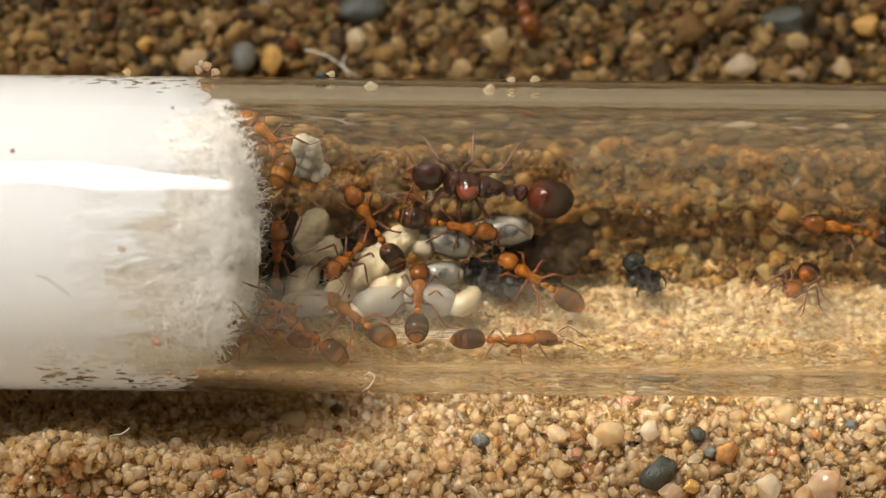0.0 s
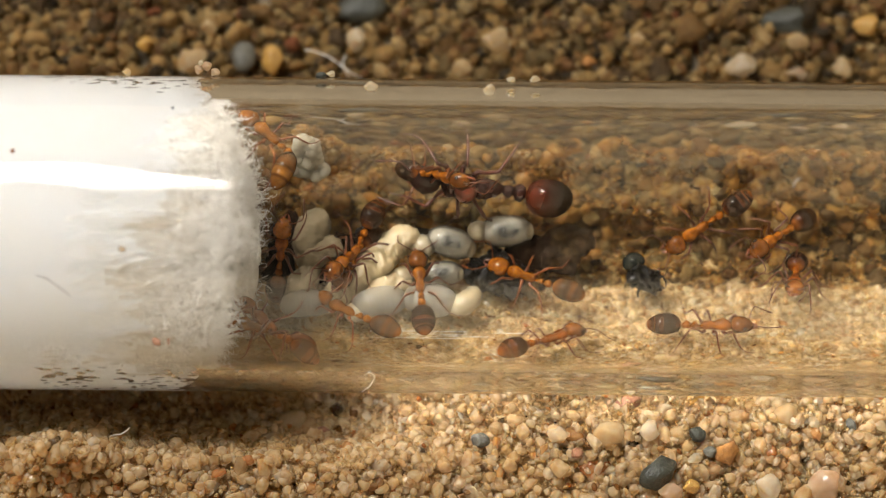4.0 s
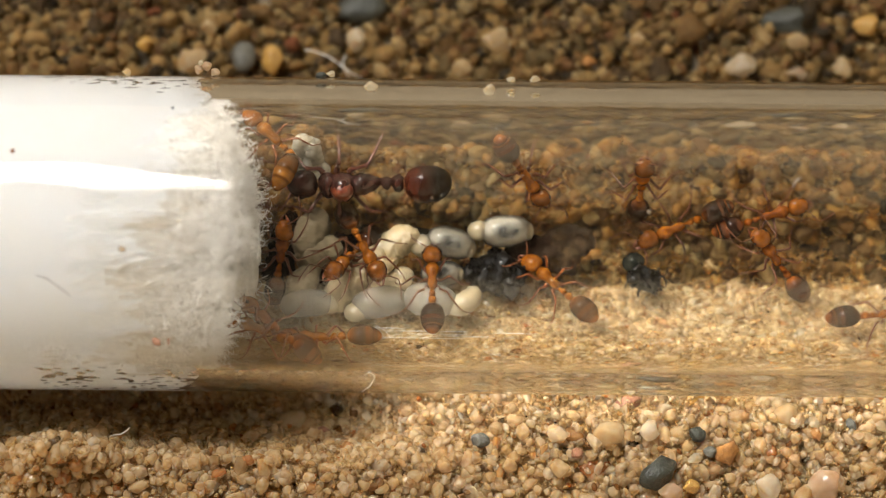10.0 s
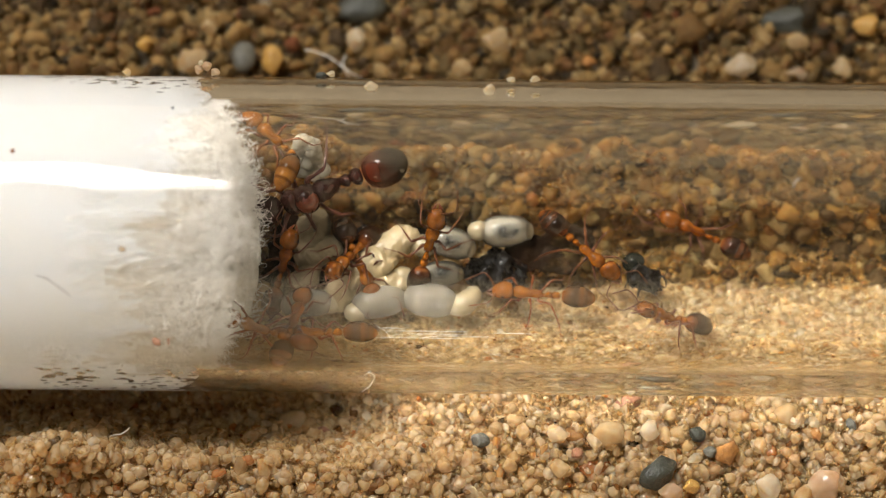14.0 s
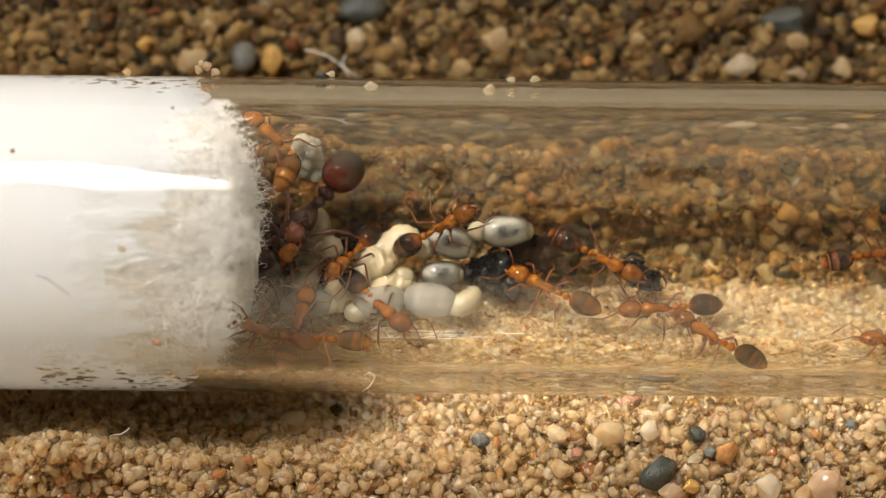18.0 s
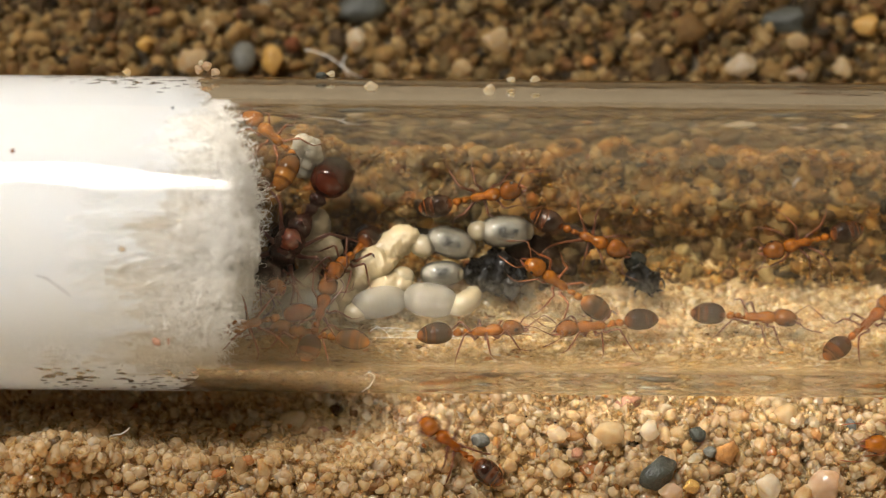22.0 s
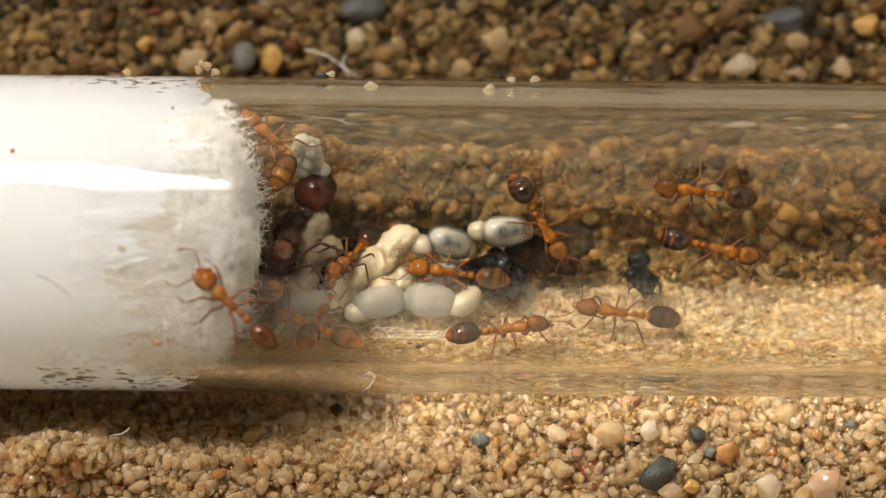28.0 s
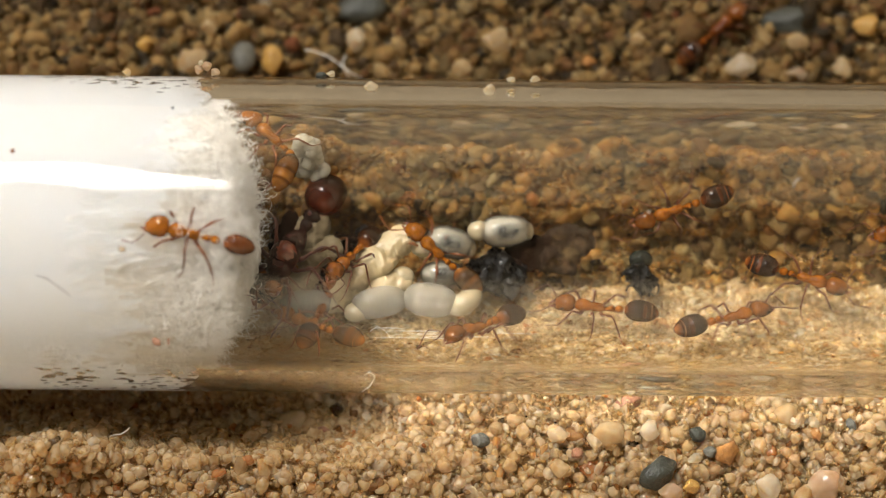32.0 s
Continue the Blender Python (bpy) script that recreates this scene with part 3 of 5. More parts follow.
def make_ant(tone, size, label):
    """A worker: the thing's origin is on the ground under its waist, its head towards +x."""
    head_m, body_m, tail_m = CHITIN[tone]
    leg_m = LEG[tone]
    s = size
    ant = new("ant")
    tagged(ant, label, "ant", "ants in the tube")
    z = 0.62

    def secs(rows):
        return [(x * s, 0, zz * s, w * s, h * s) for x, zz, w, h in rows]

    head = part("head", loft(secs([(-0.41, 0.0, 0.16, 0.13), (-0.38, 0.0, 0.26, 0.20), (-0.26, 0.01, 0.36, 0.29), (-0.08, 0.01, 0.39, 0.31), (0.12, 0.0, 0.36, 0.28),
                                   (0.28, -0.03, 0.28, 0.21), (0.38, -0.05, 0.18, 0.13), (0.41, -0.06, 0.08, 0.06)]), 18), head_m, ant, where=at(1.68 * s, 0, (z + 0.06) * s))
    for side in (1, -1):
        part("eye", egg(0.075 * s, 0.05 * s, 0.075 * s, 0.04 * s, 0.35 * side * s, 0.07 * s, 10, 6), EYE, head)
        bm = loft([((0.34 + 0.26 * u) * s, side * (0.13 - 0.10 * u * u) * s, (-0.08 - 0.03 * u) * s, (0.075 * (1 - u) + 0.015) * s, 0.045 * s) for u in (0, 0.3, 0.6, 0.85, 1)], 8)
        part("mandible", bm, JAW, head)
        make_antenna(head, side, s, leg_m, at(0.28 * s, 0.13 * side * s, 0.08 * s))
    part("thorax", loft(secs([(1.32, z - 0.02, 0.07, 0.07), (1.26, z, 0.14, 0.13), (1.16, z + 0.02, 0.23, 0.20), (1.02, z + 0.04, 0.275, 0.24), (0.88, z + 0.04, 0.25, 0.23),
                              (0.74, z + 0.02, 0.19, 0.20), (0.64, z - 0.01, 0.155, 0.17), (0.52, z, 0.17, 0.19), (0.38, z, 0.185, 0.19), (0.24, z - 0.02, 0.16, 0.15), (0.14, z - 0.06, 0.09, 0.09)]), 16), body_m, ant)
    part("petiole", loft(secs([(0.16, z - 0.08, 0.06, 0.06), (0.05, z - 0.07, 0.065, 0.07), (-0.04, z, 0.11, 0.15), (-0.14, z + 0.01, 0.125, 0.16), (-0.22, z - 0.05, 0.07, 0.08)]), 12), body_m, ant)
    part("postpetiole", loft(secs([(-0.22, z - 0.05, 0.07, 0.08), (-0.30, z, 0.14, 0.15), (-0.40, z + 0.01, 0.16, 0.17), (-0.50, z - 0.02, 0.12, 0.12), (-0.55, z - 0.03, 0.08, 0.08)]), 12), body_m, ant)
    rows = [(0.66, 0, 0.07, 0.07), (0.63, 0.0, 0.17, 0.16), (0.55, 0.01, 0.29, 0.27), (0.40, 0.03, 0.40, 0.37), (0.20, 0.03, 0.455, 0.42), (0.0, 0.02, 0.465, 0.43), (-0.01, 0.02, 0.452, 0.417),
            (-0.20, 0.0, 0.435, 0.40), (-0.30, -0.01, 0.40, 0.37), (-0.31, -0.01, 0.387, 0.355), (-0.43, -0.02, 0.325, 0.30), (-0.44, -0.02, 0.312, 0.288), (-0.54, -0.03, 0.235, 0.22),
            (-0.61, -0.04, 0.155, 0.145), (-0.65, -0.05, 0.08, 0.07)]
    part("gaster", loft(secs(rows), 20), tail_m, ant, where=at(-1.24 * s, 0, (z + 0.0) * s))
    for index in range(3):
        for side in (1, -1):
            make_leg(ant, side, index, s, leg_m)
    return ant


def make_queen():
    head_m, body_m, tail_m = CHITIN["queen"]
    q = new("queen_ant")
    tagged(q, "large dark queen ant with a red patch on her back", "ant", "ants in the tube")
    z = 1.05
    head = part("head", loft([(-0.62, 0, 0, 0.25, 0.2), (-0.5, 0, 0, 0.5, 0.38), (-0.25, 0, 0.02, 0.64, 0.47), (0.05, 0, 0.02, 0.66, 0.48), (0.35, 0, 0, 0.56, 0.40),
                              (0.56, 0, -0.05, 0.38, 0.27), (0.66, 0, -0.08, 0.16, 0.12)], 20), head_m, q, where=at(2.45, 0, z - 0.05))
    for side in (1, -1):
        part("eye", egg(0.15, 0.08, 0.14, 0.08, 0.6 * side, 0.1, 10, 6), EYE, head)
        part("mandible", loft([(0.55 + 0.38 * u, side * (0.26 - 0.22 * u * u), -0.12 - 0.05 * u, 0.13 * (1 - u) + 0.02, 0.07) for u in (0, 0.3, 0.6, 0.85, 1)], 8), JAW, head)
        make_antenna(head, side, 1.5, LEG["queen"], at(0.45, 0.2 * side, 0.12))
    part("pronotum", roughen(loft([(1.80, 0, z - 0.12, 0.16, 0.16), (1.72, 0, z - 0.05, 0.34, 0.32), (1.56, 0, z + 0.05, 0.52, 0.47), (1.38, 0, z + 0.10, 0.60, 0.55), (1.22, 0, z + 0.08, 0.55, 0.52), (1.12, 0, z + 0.04, 0.40, 0.40)], 22), 0.05, 0.25, 2.0), body_m, q)
    thorax = part("thorax", roughen(loft([(1.26, 0, z + 0.06, 0.30, 0.32), (1.18, 0, z + 0.16, 0.50, 0.54), (1.0, 0, z + 0.22, 0.60, 0.66), (0.75, 0, z + 0.24, 0.63, 0.69), (0.48, 0, z + 0.20, 0.58, 0.63), (0.34, 0, z + 0.10, 0.46, 0.50), (0.28, 0, z + 0.02, 0.30, 0.34)], 22), 0.04, 0.3, 1.0), body_m, q)
    part("saddle", roughen(loft([(1.24, 0, z + 0.42, 0.18, 0.22), (1.12, 0, z + 0.44, 0.36, 0.38), (0.92, 0, z + 0.46, 0.48, 0.50), (0.66, 0, z + 0.47, 0.49, 0.51), (0.46, 0, z + 0.44, 0.40, 0.43), (0.34, 0, z + 0.38, 0.20, 0.28)], 20), 0.07, 0.3, 5.0), SADDLE, thorax, "red patch on the back")
    part("scutellum", roughen(loft([(0.36, 0, z + 0.12, 0.22, 0.24), (0.28, 0, z + 0.22, 0.36, 0.36), (0.14, 0, z + 0.25, 0.40, 0.40), (0.02, 0, z + 0.20, 0.34, 0.33), (-0.06, 0, z + 0.12, 0.20, 0.20)], 18), 0.03, 0.2, 3.0), body_m, q)
    part("propodeum", roughen(loft([(0.30, 0, z - 0.06, 0.40, 0.36), (0.06, 0, z - 0.02, 0.50, 0.44), (-0.16, 0, z, 0.48, 0.43), (-0.36, 0, z - 0.04, 0.41, 0.38), (-0.55, 0, z - 0.12, 0.31, 0.29), (-0.80, 0, z - 0.22, 0.16, 0.15)], 20), 0.05, 0.22, 4.0), body_m, q)
    part("petiole", loft([(-0.75, 0, z - 0.25, 0.14, 0.14), (-0.92, 0, z - 0.1, 0.24, 0.3), (-1.1, 0, z - 0.06, 0.28, 0.36), (-1.24, 0, z - 0.2, 0.15, 0.16)], 14), body_m, q)
    part("postpetiole", loft([(-1.22, 0, z - 0.2, 0.16, 0.16), (-1.36, 0, z - 0.08, 0.34, 0.36), (-1.56, 0, z - 0.06, 0.4, 0.42), (-1.74, 0, z - 0.12, 0.26, 0.26)], 14), body_m, q)
    rows = [(1.16, 0, 0, 0.16, 0.16), (1.1, 0, 0, 0.4, 0.38), (0.95, 0, 0.02, 0.64, 0.6), (0.66, 0, 0.05, 0.84, 0.8), (0.3, 0, 0.06, 0.92, 0.89), (0.05, 0, 0.05, 0.93, 0.9), (0.03, 0, 0.05, 0.905, 0.875),
            (-0.3, 0, 0.02, 0.89, 0.85), (-0.52, 0, 0, 0.83, 0.78), (-0.54, 0, 0, 0.805, 0.755), (-0.8, 0, -0.04, 0.65, 0.6), (-0.82, 0, -0.04, 0.625, 0.58), (-1.0, 0, -0.08, 0.42, 0.4), (-1.1, 0, -0.1, 0.2, 0.18)]
    part("gaster", loft(rows, 24), tail_m, q, where=at(-2.78, 0, z - 0.02) @ Matrix.Diagonal((0.87, 0.92, 0.92, 1)))
    for index in range(3):
        for side in (1, -1):
            leg = make_leg(q, side, index, 1.65, LEG["queen"])
            leg.location.y += 0.22 * side * MM
            leg.location.z += 0.1 * MM
    return q


ant_dark = make_ant("dark", 1.10, "amber worker ant with blackish head and gaster")
ant_red = make_ant("red", 1.06, "rust-red worker ant with a brown gaster")
ant_orange = make_ant("orange", 1.08, "orange worker ant with a chestnut gaster")
NOWHERE = Matrix.Identity(4)
ant_c = ant_dark
ant_b = copy_thing(ant_dark, NOWHERE)
ant_d = copy_thing(ant_dark, NOWHERE)
ant_g = copy_thing(ant_dark, NOWHERE)
ant_k = copy_thing(ant_dark, NOWHERE)
ant_v = copy_thing(ant_dark, NOWHERE)
ant_i = tagged(copy_thing(ant_dark, NOWHERE), "dark worker ant crouched among the larvae")
ant_h = ant_red
ant_l = copy_thing(ant_red, NOWHERE)
ant_w = copy_thing(ant_red, NOWHERE)
ant_j = tagged(copy_thing(ant_red, NOWHERE), "rust-red worker ant squeezed beside the cotton")
ant_m = copy_thing(ant_red, NOWHERE)
ant_runner = tagged(copy_thing(ant_red, NOWHERE), "rust-red worker ant running over the sand outside")
ant_back = tagged(copy_thing(ant_red, NOWHERE), "rust-red worker ant on the sand behind the tube")
ant_f = ant_orange
ant_e = copy_thing(ant_orange, NOWHERE)
ant_a = tagged(copy_thing(ant_orange, NOWHERE), "orange worker ant clinging between cotton and glass")
ant_cotton = tagged(copy_thing(ant_orange, NOWHERE), "orange worker ant climbing over the cotton plug")
for piece in ant_a.children:
    if piece.name.startswith("gaster"):  # curled aside, amber with dark bands
        piece.data = piece.data.copy()
        piece.data.materials.clear()
        piece.data.materials.append(BANDED)
        piece.matrix_basis = at(-0.88, 0.80, 0.72, 0, 0, -70) @ Matrix.Diagonal((1.25, 0.88, 0.88, 1))
for piece in ant_cotton.children:
    if piece.name.startswith("gaster"):  # a slim, plain brown gaster
        piece.data = piece.data.copy()
        piece.data.materials.clear()
        piece.data.materials.append(RUSSET)
        piece.matrix_basis = piece.matrix_basis @ Matrix.Diagonal((0.85, 0.74, 0.8, 1))
ant_front = tagged(copy_thing(ant_orange, NOWHERE), "orange worker ant crossing the sand outside the tube")
queen = make_queen()


# ---- brood, remains and litter on the tube's floor ----
def floor_spot(x, around, lift=0.0, spin=0.0):
    """A pose on the inner wall with z pointing to the axis."""
    a = radians(around)
    r = R_IN - lift
    return Matrix.Translation(Vector((x, r * math.sin(a), -r * math.cos(a))) * MM) @ pose(0, 0, 0, around, 0, 0) @ pose(0, 0, 0, 0, 0, spin)


def bent(points, radii, n=16, fold=0.0, folds=10):
    """A grub's body along a bent line, with ring folds."""
    bm = bmesh.new()
    pts = [Vector(p) for p in points]
    fine, rad = [], []
    steps = 34
    for k in range(steps + 1):
        u = k / steps * (len(pts) - 1)
        i = min(int(u), len(pts) - 2)
        f = u - i
        p0, p1, p2, p3 = pts[max(i - 1, 0)], pts[i], pts[i + 1], pts[min(i + 2, len(pts) - 1)]
        fine.append(0.5 * ((2 * p1) + (p2 - p0) * f + (2 * p0 - 5 * p1 + 4 * p2 - p3) * f * f + (3 * p1 - p0 - 3 * p2 + p3) * f ** 3))
        r = radii[i] * (1 - f) + radii[i + 1] * f
        e = abs(2 * k / steps - 1)
        cap = max(0.05, (1 - e ** 3.6) ** 0.5)
        rad.append(r * cap * (1 - fold * (0.5 + 0.5 * math.cos(2 * math.pi * folds * k / steps))))
    return rod(fine, rad, n, bm)


def larva(x, around, spin, length, thick, curl, label, skin, gut=True, knob=None, fold=0.03):
    """A legless grub; its gut shows through the clear skin. knob: a round pale head end."""
    h = thick * 0.98
    pts = [(-length + 2 * length * k / 5, curl * math.sin(math.pi * k / 5) * length, h) for k in range(6)]
    rad = [thick * v for v in (0.85, 0.97, 1.0, 1.0, 0.95, 0.8)]
    shape = bent(pts, rad, 30 if skin in (CREAM, DIM_CREAM) else 18, fold)
    if skin in (CREAM, DIM_CREAM):
        # soft, wrinkled skin: folds that run slantwise along the body
        for v in shape.verts:
            q = Vector((v.co.x * 0.9 + v.co.y * 0.7, v.co.y * 2.6 - v.co.x * 1.2, v.co.z * 1.6 + x))
            ridge = 1 - 2 * abs(noise.noise(q * 1.5))
            v.co += (0.17 * ridge - 0.06) * (v.co - Vector((v.co.x, curl * length * 0.6, h))).normalized() * thick
        roughen(shape, 0.20, 0.8, x)
    body = part("larva", shape, skin, where=floor_spot(x, around, 0.0, spin))
    tagged(body, label, "larva", "brood pile")
    if skin == LARVA:
        part("fat_body", bent([(p[0] * 0.93, p[1], p[2] - 0.12 * thick) for p in pts], [0.84 * r for r in rad], 14), FAT, body, "milky white body under the skin")
    if gut:
        for wide in (0.66, 0.52, 0.40):
            part("gut_wall", bent([(p[0] * wide, p[1], p[2] + (0.86 - wide) * thick) for p in pts], [wide * r for r in rad], 14), HAZE, body, "grey haze round the gut")
        part("gut", roughen(bent([(p[0] * 0.42, p[1] - 0.08 * thick, p[2] + 0.50 * thick) for p in pts], [0.30 * r for r in rad], 14), 0.2, 0.2, x), GUT, body, "dark gut showing through")
        part("tail_end", egg(0.30 * thick, 0.52 * thick, 0.5 * thick, length * 0.86, pts[-1][1], h), PALE, body, "cream tail end")
    if knob:
        part("head_end", egg(knob[2] * 1.1, knob[2], knob[2] * 0.95, knob[0], knob[1], h * 0.9), PALE, body, "round pale head end")
    return body


CLEAR = "glossy translucent grey larva lying on the glass"
PLUMP = "plump pearly white larva lying on the glass"
WHITE = "cream folded larva in the brood pile"
larva(2.64, 15.2, 2, 1.10, 0.72, 0.02, CLEAR, LARVA, True, (-1.14, 0.06, 0.44), 0.012)
larva(0.31, 8.5, -16, 1.05, 0.68, 0.06, CLEAR, LARVA, True, (-1.08, -0.42, 0.50), 0.012)
larva(-0.05, -8.0, 4, 0.88, 0.58, 0.06, CLEAR, LARVA, True, (-1.62, 0.05, 0.44), 0.012)
curled = larva(-0.50, -22.8, -8, 1.12, 0.76, -0.10, PLUMP, PEARLY, False, None, 0.012)
part("head_end", bent([(0.75, -0.25, 0.62), (1.15, -0.2, 0.66), (1.5, 0.08, 0.68), (1.68, 0.5, 0.66), (1.55, 0.85, 0.6)], [0.42, 0.5, 0.5, 0.46, 0.34], 16, 0.04, 6), PALE, curled, "cream curled head end")
larva(-2.61, -26.4, 15, 1.18, 0.70, 0.08, PLUMP, PEARLY, False, (-1.05, -0.15, 0.46), 0.012)
larva(-1.85, 7.2, 28, 1.05, 0.60, 0.12, WHITE, CREAM, False, None, 0.04)
larva(-3.05, -7.0, 38, 1.35, 0.72, 0.15, WHITE, CREAM, False, None, 0.05)
larva(-2.2, -14.5, 20, 1.0, 0.50, 0.1, WHITE, CREAM, False, None, 0.04)
larva(-4.05, -17.5, 75, 0.95, 0.55, 0.15, WHITE, CREAM, False, None, 0.05)
larva(-5.45, 12.5, 70, 1.15, 0.66, 0.1, "folded cream larva beside the cotton, dimmed in colour", DIM_CREAM, False, None, 0.05)
larva(-5.20, 2.0, 25, 1.05, 0.62, 0.1, "folded cream larva beside the cotton, dimmed in colour", DIM_CREAM, False, None, 0.05)
larva(-5.60, -27.7, 5, 1.15, 0.62, 0.15, PLUMP, PEARLY, False, (0.95, 0.1, 0.45), 0.02)
larva(-5.75, -13.5, 60, 1.05, 0.55, 0.12, "folded cream larva beside the cotton, dimmed in colour", DIM_CREAM, False, None, 0.05)


def eggs(x, around, spin):
    rnd = random.Random(5)
    clump = new("egg_cluster")
    clump.matrix_basis = floor_spot(x, around, 0, spin)
    tagged(clump, "small clump of white ant eggs on glass", "ant eggs")
    for k in range(24):
        a, r = rnd.uniform(0, 6.28), 0.62 * math.sqrt(rnd.random())
        bm = egg(0.33, 0.25, 0.24, n=12, m=8)
        part("egg", bm, EGGSHELL, clump, where=at(r * math.cos(a) * 0.8, r * math.sin(a) * 1.2, 0.17 + 0.5 * rnd.random() * (1 - r), rnd.uniform(-40, 40), rnd.uniform(-40, 40), rnd.uniform(0, 360)))
    return clump


def black_remains(x, around, spin):
    """A shiny beetle-like head with a crumpled black trunk behind it."""
    ob = part("insect_remains", roughen(roughen(egg(0.62, 0.60, 0.50, -0.25, 0, 0.5, 40, 26), 0.42, 0.5, 3), 0.22, 0.16, 8), BLACK, where=floor_spot(x, around, 0, spin))
    tagged(ob, "crumpled shiny black insect remains on glass", "insect remains")
    part("head", roughen(egg(0.44, 0.50, 0.42, 0.62, 0.04, 0.55, 18, 12), 0.05, 0.4, 1), JET, ob, "shiny black rounded head")
    rnd = random.Random(9)
    for k in range(6):
        a = rnd.uniform(1.2, 5.1)
        p = Vector((-0.25 + 0.4 * math.cos(a), 0.4 * math.sin(a), 0.5))
        d = Vector((0.45 * math.cos(a), 0.45 * math.sin(a), rnd.uniform(-0.4, 0.2)))
        bend = Vector((rnd.uniform(-0.2, 0.2), rnd.uniform(-0.2, 0.2), 0.15))
        part("leg_stump", rod([p, p + 0.5 * d + bend, p + d, p + 1.15 * d - bend], [0.07, 0.06, 0.045, 0.02], 6), BLACK, ob)
    return ob


def scrap(x, around, spin, a, b, c, material, label, seed):
    ob = part("prey_remains", roughen(roughen(egg(a, b, c, 0, 0, c * 0.7, 56, 40), 0.5 * b, 0.55, seed), 0.24, 0.17, seed), material, where=floor_spot(x, around, 0, spin))
    tagged(ob, label, "prey remains")
    return ob


eggs(-5.77, 57.6, 10)
eggs(-5.69, 47.6, 80)
remains = black_remains(8.40, -5.9, 125)
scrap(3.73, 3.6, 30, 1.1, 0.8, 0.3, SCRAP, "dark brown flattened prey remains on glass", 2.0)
scrap(2.25, -6.8, -10, 1.15, 1.0, 0.5, BLACK, "black crumbled prey remains beside the larvae", 5.0)
# two dark masses among the larvae, of no known kind
scrap(-4.24, -0.1, 40, 1.35, 1.0, 0.4, SCRAP, "dark brown crumbled mass beside the larvae", 7.0)
scrap(-3.21, 9.4, 25, 0.75, 0.55, 0.45, BLACK, "small black mass beside cream larva", 9.0)
# flat see-through dark patch, its cause left open
scrap(5.05, 6.0, 50, 1.35, 0.95, 0.28, DARK_PATCH, "flat dark see-through patch on the glass", 4.0)
# added lump that fills the dark spot beside the cotton
scrap(-6.75, 4.0, 80, 1.6, 0.6, 0.45, SCRAP, "dark brown filler lump against the cotton", 12.0)


# ---- pebbles among the sand, grains on the glass ----
def stone_material(name, a, b, rough=0.4, milky=0.0, scale=1600):
    return surface(name, a, b, rough, scale, 0.7, 0.0001, milky=milky)


STONES = {
    "black": stone_material("dark_stone", (0.018, 0.021, 0.017), (0.045, 0.047, 0.036), 0.35),
    "slate": stone_material("slate_stone", (0.055, 0.055, 0.045), (0.11, 0.105, 0.085), 0.5),
    "ochre": stone_material("ochre_stone", (0.336, 0.144, 0.024), (0.176, 0.08, 0.024), 0.7),
    "yellow": stone_material("yellow_stone", (0.4, 0.24, 0.064), (0.304, 0.176, 0.048), 0.25, 0.6),
    "white": sand_material("milky_quartz", [(0, (0.688, 0.608, 0.464)), (0.5, (0.72, 0.656, 0.528))], True),
    "pink": sand_material("pink_quartz", [(0, (0.64, 0.48, 0.336)), (0.5, (0.672, 0.528, 0.384))], True),
    "beige": sand_material("beige_quartz", [(0, (0.592, 0.464, 0.272)), (0.5, (0.64, 0.512, 0.32))], True),
    "rust": stone_material("rust_stone", (0.192, 0.08, 0.04), (0.272, 0.128, 0.064), 0.5),
}


def pebble(x, y, z, a, b, c, spin, tone, label, seed, rough=0.16):
    bm = bmesh.new()
    bmesh.ops.create_icosphere(bm, subdivisions=3, radius=1)
    for v in bm.verts:
        for k in range(8):
            face = Vector((math.sin(seed * 3 + k * 2.1), math.cos(seed * 5 + k * 1.3), math.sin(k * 0.9 + seed))).normalized()
            over = v.co.dot(face) - (0.8 if tone in ("black", "slate") else 0.66)
            if over > 0:
                v.co -= 0.85 * over * face
        v.co *= 1 + rough * noise.noise(v.co * 1.1 + Vector((seed, 0, 0))) + rough * 0.4 * noise.noise(v.co * 3 + Vector((0, seed, 0)))
        v.co = Vector((v.co.x * a, v.co.y * b, v.co.z * c))
    ob = part("pebble", bm, STONES[tone], where=at(x, y, z, 0, 0, spin))
    return tagged(ob, label, "pebble", "pebbles in the sand")


def dust_speck(x, y, z, r):
    bm = roughen(egg(r * 1.2, r, r * 0.8, n=8, m=6), r * 0.5, r, x)
    ob = part("dust_speck", bm, STONES["white"], where=at(x, y, z))
    return tagged(ob, "tiny white dust speck on the glass", "dust", "dust on the glass")


pebble(8.93, -8.92, -4.25, 0.88, 0.6, 0.6, 38, "black", "smooth greenish black pebble in the sand", 0.0, 0.16)
pebble(10.57, -7.27, -4.55, 0.34, 0.36, 0.3, 50, "black", "small black pebble in the sand", 2.3, 0.16)
pebble(11.76, -8.00, -4.35, 0.44, 0.55, 0.4, -20, "ochre", "rough ochre brown pebble in the sand", 4.6, 0.35)
pebble(11.12, -7.99, -4.55, 0.3, 0.25, 0.25, 0, "slate", "small grey chip beside ochre pebble", 6.9, 0.16)
pebble(13.41, -9.43, -4.25, 0.6, 0.55, 0.5, 60, "white", "milky white quartz pebble in sand", 9.2, 0.3)
pebble(9.39, -9.71, -4.15, 0.55, 0.4, 0.4, 10, "pink", "pale pink quartz pebble in sand", 11.5, 0.16)
pebble(15.76, -9.35, -4.45, 0.8, 0.7, 0.5, 30, "pink", "wide peach coloured pebble in sand", 13.8, 0.16)
pebble(10.23, -9.45, -4.35, 0.4, 0.32, 0.3, 10, "yellow", "small yellow orange pebble", 16.1, 0.16)
